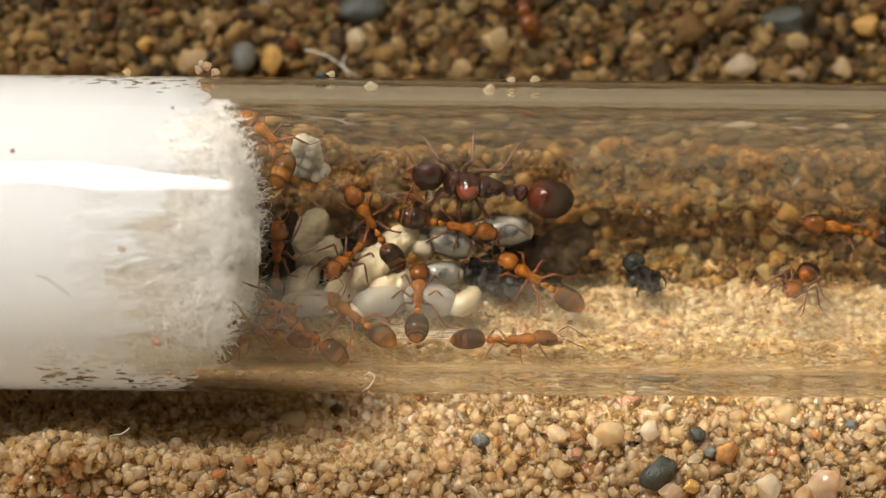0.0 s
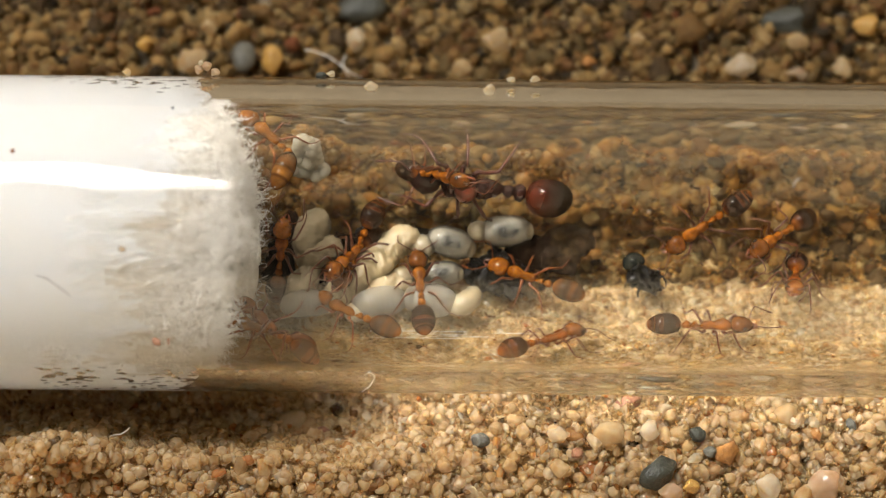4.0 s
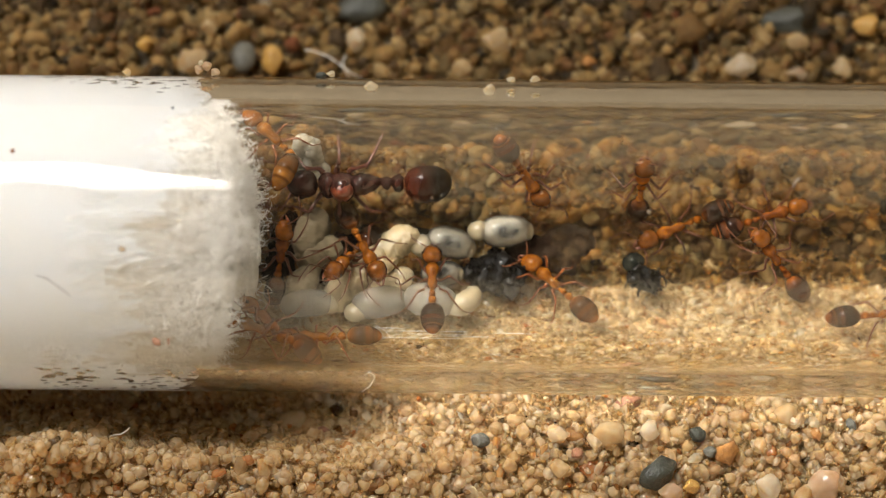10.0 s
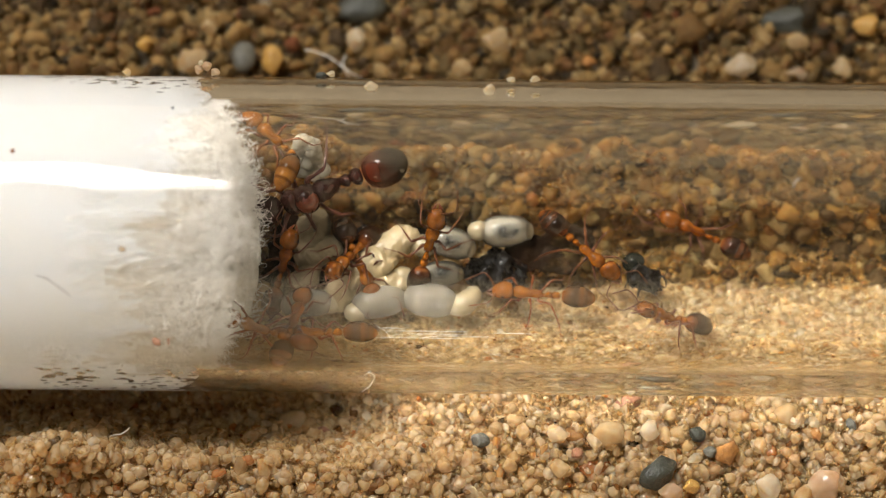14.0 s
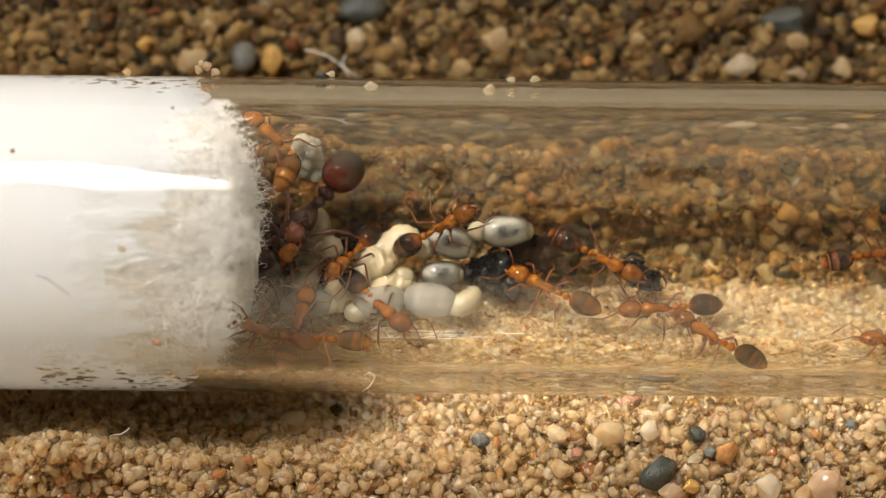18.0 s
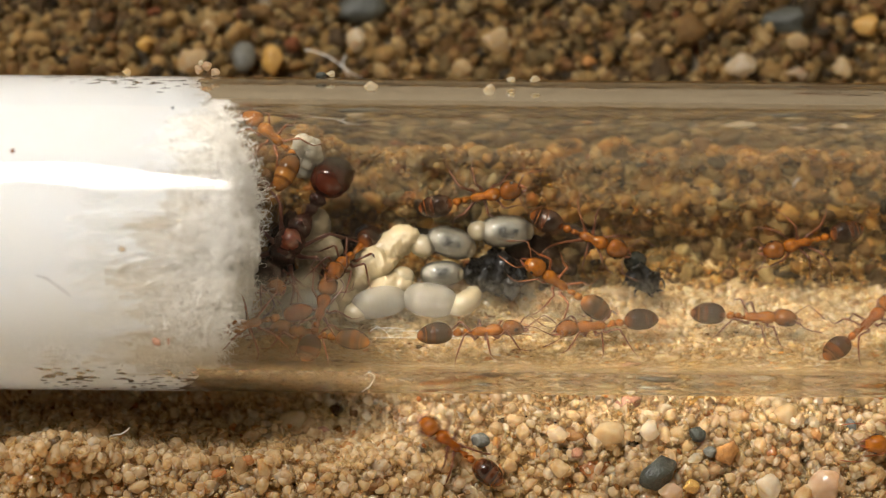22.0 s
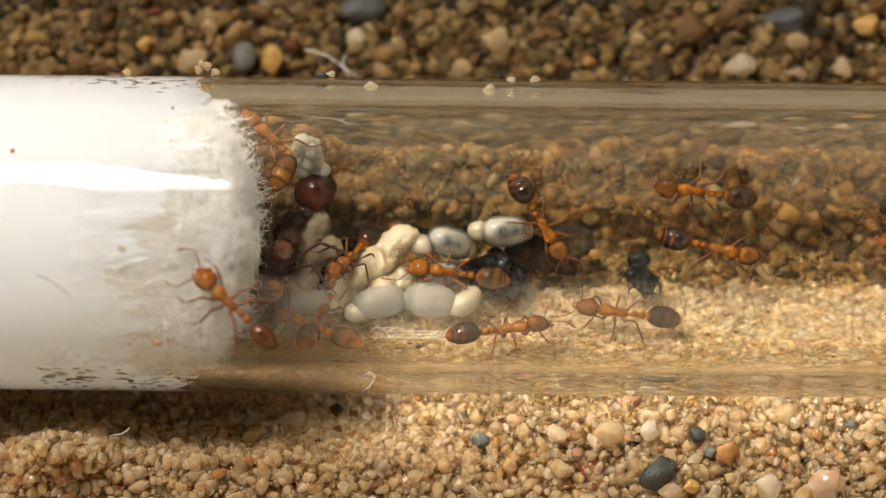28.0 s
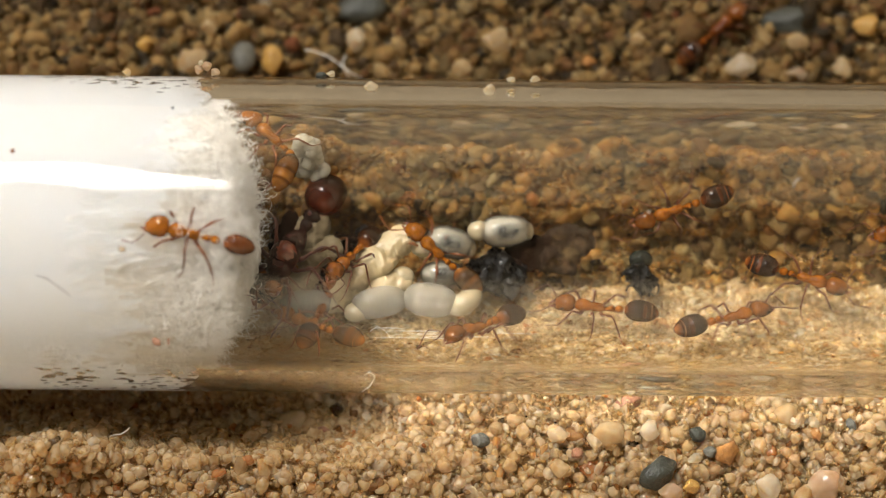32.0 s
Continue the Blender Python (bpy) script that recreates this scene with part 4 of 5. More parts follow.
pebble(4.91, -8.77, -4.35, 0.45, 0.4, 0.4, 10, "beige", "rounded beige quartz pebble in sand", 18.4, 0.16)
pebble(6.97, -7.34, -4.45, 0.75, 0.6, 0.5, 30, "beige", "rounded beige quartz pebble in sand", 20.7, 0.16)
pebble(4.75, -7.37, -4.35, 0.45, 0.4, 0.4, 10, "white", "milky white quartz pebble in sand", 23.0, 0.16)
pebble(8.60, -7.09, -4.45, 0.5, 0.45, 0.4, 80, "white", "milky white quartz pebble in sand", 25.3, 0.16)
pebble(1.61, -7.61, -4.55, 0.4, 0.32, 0.3, 160, "slate", "grey green pebble sunk in sand", 27.6, 0.16)
pebble(-3.85, -9.05, -3.75, 0.25, 0.42, 0.3, 10, "slate", "grey green pebble sunk in sand", 29.9, 0.16)
pebble(7.74, -5.89, -5.05, 0.7, 0.4, 0.4, 10, "rust", "rust brown pebble beside the glass", 32.2, 0.16)
pebble(10.58, -5.68, -5.15, 0.6, 0.35, 0.35, 10, "yellow", "yellow pebble beside the glass", 34.5, 0.16)
pebble(14.15, -6.41, -4.75, 0.7, 0.55, 0.5, 0, "beige", "rounded beige quartz pebble in sand", 36.8, 0.16)
pebble(16.95, -6.81, -4.55, 0.2, 0.3, 0.2, 30, "slate", "small grey pebble in sand", 39.1, 0.16)
pebble(5.57, -8.12, -4.45, 0.3, 0.25, 0.25, 30, "rust", "small brick-red grain in sand", 41.4, 0.16)
pebble(-3.21, -8.84, -3.75, 0.42, 0.38, 0.35, 0, "white", "milky white quartz pebble in sand", 43.7, 0.16)
pebble(-2.08, -8.50, -4.10, 0.5, 0.4, 0.4, 0, "beige", "rounded beige quartz pebble in sand", 46.0, 0.16)
pebble(-6.40, -6.70, -6.85, 0.8, 0.6, 0.5, 40, "beige", "large beige pebble in the shade", 48.3, 0.16)
pebble(-4.92, -7.15, -6.25, 0.4, 0.3, 0.3, 0, "rust", "dark red pebble in the shade", 50.6, 0.16)
pebble(-17.60, -6.60, -6.55, 0.4, 0.35, 0.3, 0, "beige", "rounded beige quartz pebble in sand", 52.9, 0.16)
pebble(2.70, -4.01, -6.00, 0.95, 0.4, 0.3, 0, "yellow", "flat amber pebble under the glass", 55.2, 0.16)
pebble(-3.94, 13.53, -11.80, 1.2, 0.8, 0.6, 10, "black", "large black pebble behind the tube", 57.5, 0.16)
pebble(16.23, 13.07, -11.80, 1.4, 0.75, 0.6, 0, "black", "large black pebble behind the tube", 59.8, 0.16)
pebble(13.80, 10.74, -11.50, 0.75, 0.62, 0.6, 20, "white", "rounded cream white pebble behind the tube", 62.1, 0.16)
pebble(-8.00, 10.80, -11.50, 0.56, 0.72, 0.5, 10, "yellow", "yellow pebble behind the glass tube", 64.4, 0.16)
pebble(-9.41, 10.99, -11.60, 0.6, 0.8, 0.5, 0, "slate", "dark grey pebble behind the tube", 66.7, 0.16)
pebble(-4.09, 11.86, -11.40, 0.48, 0.62, 0.5, 0, "white", "pale angular quartz pebble behind the tube", 69.0, 0.3)
pebble(-11.76, 10.84, -11.50, 0.8, 0.6, 0.5, 20, "beige", "cream rough pebble behind the tube", 71.3, 0.3)
pebble(-11.04, 12.45, -11.60, 0.45, 0.42, 0.4, 0, "beige", "rounded beige pebble behind the tube", 73.6, 0.16)
pebble(-13.96, 11.60, -11.60, 0.4, 0.42, 0.4, 0, "yellow", "tan pebble behind the tube", 75.9, 0.16)
pebble(2.43, 11.94, -11.60, 0.8, 0.65, 0.5, 0, "beige", "wide pinkish beige pebble behind the tube", 78.2, 0.16)
pebble(16.33, 12.00, -11.40, 0.55, 0.45, 0.4, -20, "beige", "pale angular pebble behind the tube", 80.5, 0.3)
pebble(19.73, 12.82, -11.50, 0.65, 0.6, 0.5, 0, "yellow", "tan pebble behind the tube", 82.8, 0.16)
pebble(16.28, 10.47, -11.80, 0.7, 0.35, 0.35, 0, "pink", "flat pinkish pebble beside the glass", 85.1, 0.16)
pebble(6.71, 10.94, -11.60, 0.36, 0.32, 0.3, 0, "ochre", "small ochre pebble behind the tube", 87.4, 0.16)
pebble(9.03, 12.05, -11.60, 0.36, 0.32, 0.3, 0, "beige", "rounded beige pebble behind the tube", 89.7, 0.16)
pebble(18.50, 10.77, -11.60, 0.45, 0.6, 0.4, 0, "beige", "rounded beige pebble behind the tube", 92.0, 0.16)
pebble(0.86, 10.59, -11.60, 0.5, 0.5, 0.4, 0, "beige", "rounded beige pebble behind the tube", 94.3, 0.16)
pebble(-2.84, 5.02, 3.91, 0.29, 0.22, 0.22, 0, "white", "clear white sand grain stuck on the glass", 96.6, 0.2)
pebble(1.72, 4.84, 4.15, 0.26, 0.24, 0.24, 0, "white", "clear white sand grain stuck on the glass", 98.9, 0.2)
pebble(2.61, 5.70, 2.73, 0.2, 0.14, 0.14, 0, "white", "clear white sand grain stuck on the glass", 101.2, 0.2)
pebble(3.51, 5.71, 2.74, 0.22, 0.16, 0.16, 0, "white", "clear white sand grain stuck on the glass", 103.5, 0.2)
pebble(-4.49, 6.12, 1.87, 0.2, 0.15, 0.15, 0, "white", "clear white sand grain stuck on the glass", 105.8, 0.2)
pebble(-4.89, 6.06, 1.84, 0.22, 0.14, 0.14, 0, "black", "black crumb stuck on the glass", 108.1, 0.2)
pebble(-12.58, 6.11, 1.86, 0.2, 0.17, 0.17, 0, "beige", "beige sand grain stuck on the glass", 110.4, 0.2)
pebble(-9.72, 6.22, 1.91, 0.2, 0.2, 0.2, 0, "pink", "pinkish sand grain stuck on the glass", 112.7, 0.2)
pebble(-9.40, 6.35, 1.96, 0.22, 0.22, 0.22, 0, "pink", "pinkish sand grain stuck on the glass", 115.0, 0.2)
pebble(-9.09, 6.14, 1.87, 0.2, 0.2, 0.2, 0, "pink", "pinkish sand grain stuck on the glass", 117.3, 0.2)
pebble(-9.60, 6.47, 2.01, 0.13, 0.13, 0.13, 0, "white", "clear white sand grain stuck on the glass", 119.6, 0.2)
pebble(2.57, 4.86, 4.00, 0.18, 0.1, 0.1, 0, "beige", "beige sand grain stuck on the glass", 121.9, 0.2)
pebble(-15.99, 1.77, 6.04, 0.1, 0.09, 0.09, 0, "rust", "tiny brown speck on the glass", 124.2, 0.2)
pebble(-10.27, 3.77, 5.02, 0.06, 0.05, 0.05, 0, "slate", "tiny dark speck on the glass", 126.5, 0.2)
pebble(7.54, -0.38, 6.27, 0.06, 0.06, 0.06, 0, "white", "clear white sand grain stuck on the glass", 128.8, 0.2)
pebble(-1.53, 1.12, 6.17, 0.04, 0.04, 0.04, 0, "white", "clear white sand grain stuck on the glass", 131.1, 0.2)
pebble(7.37, -6.27, 0.57, 0.2, 0.1, 0.1, 0, "white", "clear white sand grain stuck on the glass", 133.4, 0.2)
pebble(2.62, -6.30, 0.10, 0.12, 0.1, 0.1, 0, "white", "clear white sand grain stuck on the glass", 135.7, 0.2)
dust_speck(-1.54, 1.13, 6.15, 0.035)
dust_speck(0.84, 0.61, 6.22, 0.03)
dust_speck(1.03, 1.58, 6.05, 0.03)
dust_speck(7.17, 1.58, 6.05, 0.03)
dust_speck(3.61, 0.30, 6.24, 0.03)
dust_speck(5.66, 0.25, 6.24, 0.028)
dust_speck(2.90, 0.97, 6.17, 0.026)
dust_speck(1.87, 0.15, 6.25, 0.03)
dust_speck(0.46, 1.15, 6.14, 0.028)
dust_speck(1.23, 0.41, 6.24, 0.026)
dust_speck(2.65, 1.74, 6.00, 0.026)
dust_speck(-1.03, 1.35, 6.10, 0.03)
dust_speck(-2.50, 0.85, 6.19, 0.024)
dust_speck(6.62, -0.00, 6.25, 0.026)
dust_speck(4.85, 1.77, 5.99, 0.024)
dust_speck(-0.43, 0.06, 6.25, 0.024)


def strand(name, points, radius, material, label, category):
    bm = rod(points, [radius] * (len(points) - 1) + [radius * 0.5], 6)
    return tagged(part(name, bm, material), label, category)


strand("cotton_thread", [(-13.45, -7.78, -3.10), (-13.20, -7.72, -2.85), (-12.95, -7.70, -2.80), (-12.68, -7.55, -2.70), (-12.58, -7.42, -2.72)], 0.035, FIBRE, "short pale cotton thread on the sand", "thread")
strand("cotton_thread", [(-6.47, 11.12, -10.70), (-5.91, 10.94, -10.50), (-5.38, 10.71, -10.40), (-4.86, 10.37, -10.40), (-4.54, 10.06, -10.50), (-4.39, 9.68, -10.60)], 0.03, FIBRE, "curled pale thread on the sand", "thread")
strand("cotton_thread", [(-4.56, 10.86, -10.70), (-4.72, 10.51, -10.50), (-4.63, 10.17, -10.40), (-4.29, 9.90, -10.40), (-3.82, 9.72, -10.50)], 0.03, FIBRE, "curled pale thread on the sand", "thread")
strand("cotton_thread", [(-2.99, -3.37, -4.09), (-2.69, -3.09, -4.31), (-2.41, -3.28, -4.17), (-2.16, -3.63, -3.86), (-1.81, -3.49, -3.99)], 0.010, FIBRE, "thin cotton fibre on the tube floor", "thread")

strand("dark_hair", [(-15.00, -2.83, 5.60), (-14.55, -2.96, 5.54), (-14.15, -3.23, 5.39), (-13.73, -3.55, 5.18)], 0.012, LEG["dark"], "fine curved dark hair on the glass", "hair")
strand("cotton_thread", [(-3.13, -6.28, 0.05), (-2.77, -6.19, 1.04), (-2.55, -5.97, 1.94), (-2.73, -5.82, 2.36), (-2.95, -5.91, 2.11)], 0.012, FIBRE, "fine curled fibre on the glass", "thread")
strand("cotton_thread", [(12.88, 0.60, 6.25), (12.98, 0.87, 6.22), (13.20, 1.00, 6.20)], 0.012, FIBRE, "tiny curved fibre on the glass", "thread")
pebble(-10.69, -4.96, 3.71, 0.17, 0.24, 0.05, 20, "rust", "flat tan crumb caught in the cotton", 140.0, 0.2)
pebble(-10.26, -4.93, 3.76, 0.06, 0.20, 0.05, 0, "rust", "thin tan crumb caught in the cotton", 142.0, 0.2)
pebble(-11.79, -1.89, 5.91, 0.16, 0.14, 0.05, 0, "pink", "pale pink crumb caught in the cotton", 144.0, 0.2)


# ---- what moves ----
def inside(x, around, heading, lift=0.0, rear=0.0):
    """A pose on the tube's inner wall: x along it, degrees round from its lowest line, heading from the axis. rear: degrees by which it lifts its head end."""
    a = radians(around)
    r = R_IN - 0.08 - lift
    up = Vector((0, -math.sin(a), math.cos(a)))
    e1, e2 = Vector((1, 0, 0)), Vector((0, math.cos(a), math.sin(a)))
    f = math.cos(radians(heading)) * e1 + math.sin(radians(heading)) * e2
    m = Matrix((f, up.cross(f), up)).transposed().to_4x4()
    m.translation = Vector((x, r * math.sin(a), -r * math.cos(a))) * MM
    # the body's middle, not its waist, stands on the spot
    return m @ at(-0.22, 0, 0, 0, -rear, 0)


def outside(x, y, heading, dz=0.0, tip=0.0):
    """A pose on the sand."""
    return at(x, y, ground_height(x, y) + 0.2 + dz, 0, tip, heading) @ at(-0.22, 0, 0)


def crawl(thing, rows):
    """Key a path, the steps of the legs by the way gone, and slow feelers."""
    walk(thing, rows)
    legs = [o for o in thing.children if o.name.startswith("leg")]
    times, beat = [0.0], 0.22
    while times[-1] < 31.8:
        times.append(round(times[-1] + beat, 2))
    times.append(32.0)
    marks = [(t, m.translation.copy(), m.to_3x3().col[0].copy()) for t, m in rows]

    def spot(t):
        for (t0, p0, d0), (t1, p1, d1) in zip(marks, marks[1:]):
            if t <= t1:
                u = (t - t0) / max(1e-6, t1 - t0)
                return p0.lerp(p1, u), d0.lerp(d1, u)
        return marks[-1][1], marks[-1][2]

    strides = []
    for i, t in enumerate(times):
        (a, da), (b, db) = spot(max(0.0, t - 0.15)), spot(min(32.0, t + 0.15))
        pace = (b - a).length / 0.3 / MM + (db - da).length / 0.3 * 1.0
        strides.append(min(22.0, 9.0 * pace) * (1 if i % 2 else -1))
    for leg in legs:
        base = leg.matrix_basis.copy()
        side = 1 if base.translation.y > 0 else -1
        rank = sorted((o.location.x for o in legs if o.location.y * side > 0), reverse=True).index(leg.location.x)
        tripod = side * (1, -1, 1)[rank]
        keys, last = [], None
        for t, s in zip(times, strides):
            swing = s * tripod * side
            if last is None or t == 32.0 or abs(swing - last) > 2.0:
                keys.append((t, base @ pose(0, 0, 0, 0, 0, swing)))
                last = swing
        walk(leg, keys)
    rnd = random.Random(len(rows) + int(abs(marks[0][1].x) * 1e6))
    for head in [o for o in thing.children if o.name.startswith("head")]:
        base = head.matrix_basis.copy()
        walk(head, [(t, base @ pose(0, 0, 0, 0, rnd.uniform(-6, 8), rnd.uniform(-12, 12))) for t in range(0, 33, 2)])
        for feeler in [o for o in head.children if o.name.startswith("antenna")]:
            base_f = feeler.matrix_basis.copy()
            walk(feeler, [(0.8 * k, base_f @ pose(0, 0, 0, 0, rnd.uniform(-14, 14), rnd.uniform(-20, 20))) for k in range(41)])


def motions():
    walk(remains, [(t, floor_spot(8.40, -5.9, 0, turn)) for t, turn in ((0, 124), (14, 126), (20, 122), (23.5, 112), (28, 101), (32, 94))])
    crawl(ant_a, [
        (0, at(-6.66, 3.50, -0.35, 14, 0, 138)), (6, at(-6.60, 3.53, -0.35, 14, 0, 138)), (9, at(-6.55, 3.50, -0.35, 14, 0, 136)),
        (13, at(-6.50, 3.47, -0.35, 14, 0, 138)), (18, at(-6.45, 3.44, -0.35, 14, 0, 137)), (20, at(-6.46, 3.46, -0.35, 14, 0, 136)),
        (23, at(-6.50, 3.48, -0.35, 14, 0, 137)), (25.5, at(-6.56, 3.50, -0.35, 14, 0, 137)), (28, at(-6.60, 3.44, -0.35, 14, 0, 136)),
        (32, at(-6.54, 3.46, -0.35, 14, 0, 137))])
    crawl(ant_b, [
        (0, inside(-2.90, 17.5, 121, 0.5)), (1, inside(-3.11, 5.9, 158, 0.5)), (2, inside(-3.36, 2.7, 195, 0.5)),
        (3, inside(-3.48, 2.4, 211, 1.1, 27)), (3.5, inside(-3.65, 3.9, 238, 0.5)), (5.5, inside(-3.23, 6.2, 263, 1.3, 37)),
        (6, inside(-3.18, 6.1, 288, 1.1, 27)), (7, inside(-3.26, 7.0, 314, 1.2, 35)), (8, inside(-3.07, 5.3, 317, 0.5)),
        (9, inside(-3.20, 2.8, 324, 1.1, 30)), (10, inside(-3.26, 3.7, 298, 0.98, 22)), (11, inside(-3.28, 2.0, 319, 1.3, 38)),
        (12, inside(-3.21, 0.8, 317, 1.2, 35)), (13, inside(-3.19, -1.6, 310, 1.2, 32)), (14, inside(-3.52, -3.0, 294, 0.5)),
        (14.5, inside(-3.46, -3.9, 294, 0.5)), (16.5, inside(-3.57, -17.0, 293, 0.5)), (17, inside(-3.44, -16.5, 295, 0.5)),
        (18, inside(-2.75, -30.2, 311, 0.5)), (18.5, inside(-1.52, -43.4, 332, 0.5)), (19, inside(-0.30, -53.0, 347, 0.5)),
        (20, inside(1.36, -58.1, 359, 0.5)), (21, inside(1.44, -53.7, 379, 0.5)), (22, inside(1.26, -59.7, 370, 0.5)),
        (23, inside(1.68, -55.1, 386, 0.5)), (24, inside(1.47, -50.9, 386, 0.5)), (25, inside(1.54, -49.5, 395, 0.5)),
        (25.5, inside(1.62, -50.9, 387, 0.5)), (27.5, inside(2.10, -50.3, 382, 0.5)), (28, inside(2.36, -55.9, 376, 0.5)),
        (29, inside(3.61, -65.1, 362, 0.5)), (30, inside(5.59, -65.8, 395, 0.5)), (31, inside(9.21, -60.5, 403, 0.5)),
        (32, inside(11.59, -41.5, 381, 0.5))])
    crawl(ant_c, [
        (0, inside(0.23, 19.4, -11, 0.7)), (1, inside(0.20, 24.0, 3, 0.7)), (2, inside(-0.37, 31.0, 18, 0.7)),
        (3, inside(-0.33, 42.3, 43, 1.3, 28)), (3.5, inside(-0.29, 57.6, 46, 1.5, 38)), (5.5, inside(1.04, 80.9, -14, 0.7)),
        (6, inside(1.36, 91.9, -29, 0.7)), (7, inside(2.75, 76.8, -28, 0.7)), (8, inside(3.79, 64.0, -22, 0.7)),
        (9, inside(3.13, 79.2, -53, 0.7)), (10, inside(3.27, 56.1, -61, 0.7)), (11, inside(3.87, 50.9, -53, 0.7)),
        (12, inside(5.19, 17.4, -52, 0.7)), (13, inside(5.52, 11.4, -47, 0.7)), (14, inside(5.77, 6.4, -41, 0.7)),
        (14.5, inside(5.97, 3.9, -36, 0.7)), (16.5, inside(6.46, -0.9, -34, 0.7)), (17, inside(6.37, 0.4, -28, 0.7)),
        (18, inside(6.45, 0.5, -28, 0.7)), (19, inside(6.20, 0.2, -32, 0.7)), (20, inside(6.03, 2.7, -36, 0.7)),
        (21, inside(6.12, 1.2, -36, 0.7)), (22, inside(5.76, 14.1, -22, 0.7)), (22.5, inside(6.33, 16.2, -8, 0.7)),
        (23, inside(6.74, 16.1, 3, 0.7)), (24, inside(7.44, 17.8, -0, 0.7)), (25, inside(8.62, 17.5, -15, 0.7)),
        (25.5, inside(8.98, 16.3, -16, 0.7)), (27.5, inside(10.51, 8.1, -19, 0.7)), (28, inside(11.16, 7.3, -13, 0.7)),
        (29, inside(12.71, 5.1, 4, 0.7)), (30, inside(14.24, -1.2, 1, 0.7)), (31, inside(14.66, -6.2, -3, 0.7)),
        (32, inside(14.77, -10.8, -18, 0.7))])
    crawl(ant_d, [
        (0, inside(-1.00, -32.9, 89, 0.8)), (1, inside(-0.89, -36.9, 76, 0.8)), (2, inside(-0.52, -34.8, 67, 0.8)),
        (3, inside(-1.38, -33.1, 110, 0.8)), (3.5, inside(-1.04, -28.5, 94, 0.8)), (5.5, inside(-0.82, -19.3, 106, 0.8)),
        (6, inside(-0.92, -24.3, 109, 0.8)), (7, inside(-0.98, -26.2, 111, 0.8)), (8, inside(-0.84, -24.6, 104, 0.8)),
        (9, inside(-0.78, -27.7, 102, 0.8)), (10, inside(-0.43, -21.7, 91, 0.8)), (11, inside(-0.39, -9.9, 89, 0.8)),
        (12, inside(-0.40, -1.0, 89, 0.8)), (13, inside(-0.52, 2.5, 84, 1.4, 26)), (14, inside(-0.52, 8.5, 74, 1.5, 34)),
        (14.5, inside(-0.49, 12.0, 66, 1.5, 36)), (16.5, inside(-0.05, 19.9, 38, 0.8)), (17, inside(-0.11, 19.6, 34, 0.8)),
        (18, inside(-0.05, 20.0, 33, 1.3, 25)), (19, inside(-0.16, 22.0, 38, 1.3, 25)), (20, inside(0.12, 27.0, 33, 0.8)),
        (21, inside(0.71, 30.7, 18, 0.8)), (22, inside(1.20, 37.5, 14, 0.8)), (23, inside(2.17, 39.8, -2, 0.8)),
        (24, inside(2.99, 35.8, -12, 0.8)), (25, inside(2.68, 38.7, -16, 0.8)), (25.5, inside(2.80, 37.5, -15, 0.8)),
        (27.5, inside(3.63, 37.7, -49, 1.6, 37)), (28, inside(4.01, 23.7, -59, 0.8)), (29, inside(4.36, 10.2, -77, 0.8)),
        (30, inside(3.95, -9.8, -115, 0.8)), (31, inside(3.32, -26.0, -133, 1.3, 25)), (32, inside(1.67, -58.7, -137, 0.8))])
    crawl(ant_e, [
        (0, inside(-3.48, -38.7, 133, 0.1)), (1, inside(-3.58, -38.2, 128, 0.1)), (2, inside(-3.58, -33.6, 128, 0.1)),
        (3, inside(-3.98, -36.1, 150, 0.1)), (3.5, inside(-3.65, -33.0, 147, 0.1)), (5.5, inside(-3.73, -47.9, 173, 0.1)),
        (6, inside(-4.04, -50.2, 183, 0.1)), (7, inside(-4.24, -56.3, 197, 0.1)), (8, inside(-4.30, -56.9, 194, 0.1)),
        (9, inside(-4.47, -57.5, 181, 0.1)), (10, inside(-4.70, -56.5, 185, 0.1)), (11, inside(-4.84, -53.5, 177, 0.1)),
        (12, inside(-4.88, -53.5, 177, 0.1)), (13, inside(-4.98, -53.2, 178, 0.1)), (14, inside(-4.89, -51.6, 181, 0.1)),
        (14.5, inside(-5.05, -50.2, 175, 0.1)), (16.5, inside(-5.02, -52.0, 174, 0.1)), (17, inside(-5.15, -51.0, 167, 0.1)),
        (18, inside(-5.08, -57.9, 169, 0.1)), (19, inside(-5.07, -53.5, 158, 0.1)), (20, inside(-5.09, -54.5, 161, 0.1)),
        (22, inside(-5.10, -54.0, 163, 0.1)), (24, inside(-5.21, -49.9, 149, 0.1)), (25.5, inside(-5.14, -51.8, 155, 0.1)),
        (28, inside(-5.20, -46.8, 148, 0.1)), (30, inside(-5.20, -46.2, 151, 0.1)), (32, inside(-5.15, -45.1, 151, 0.1))])
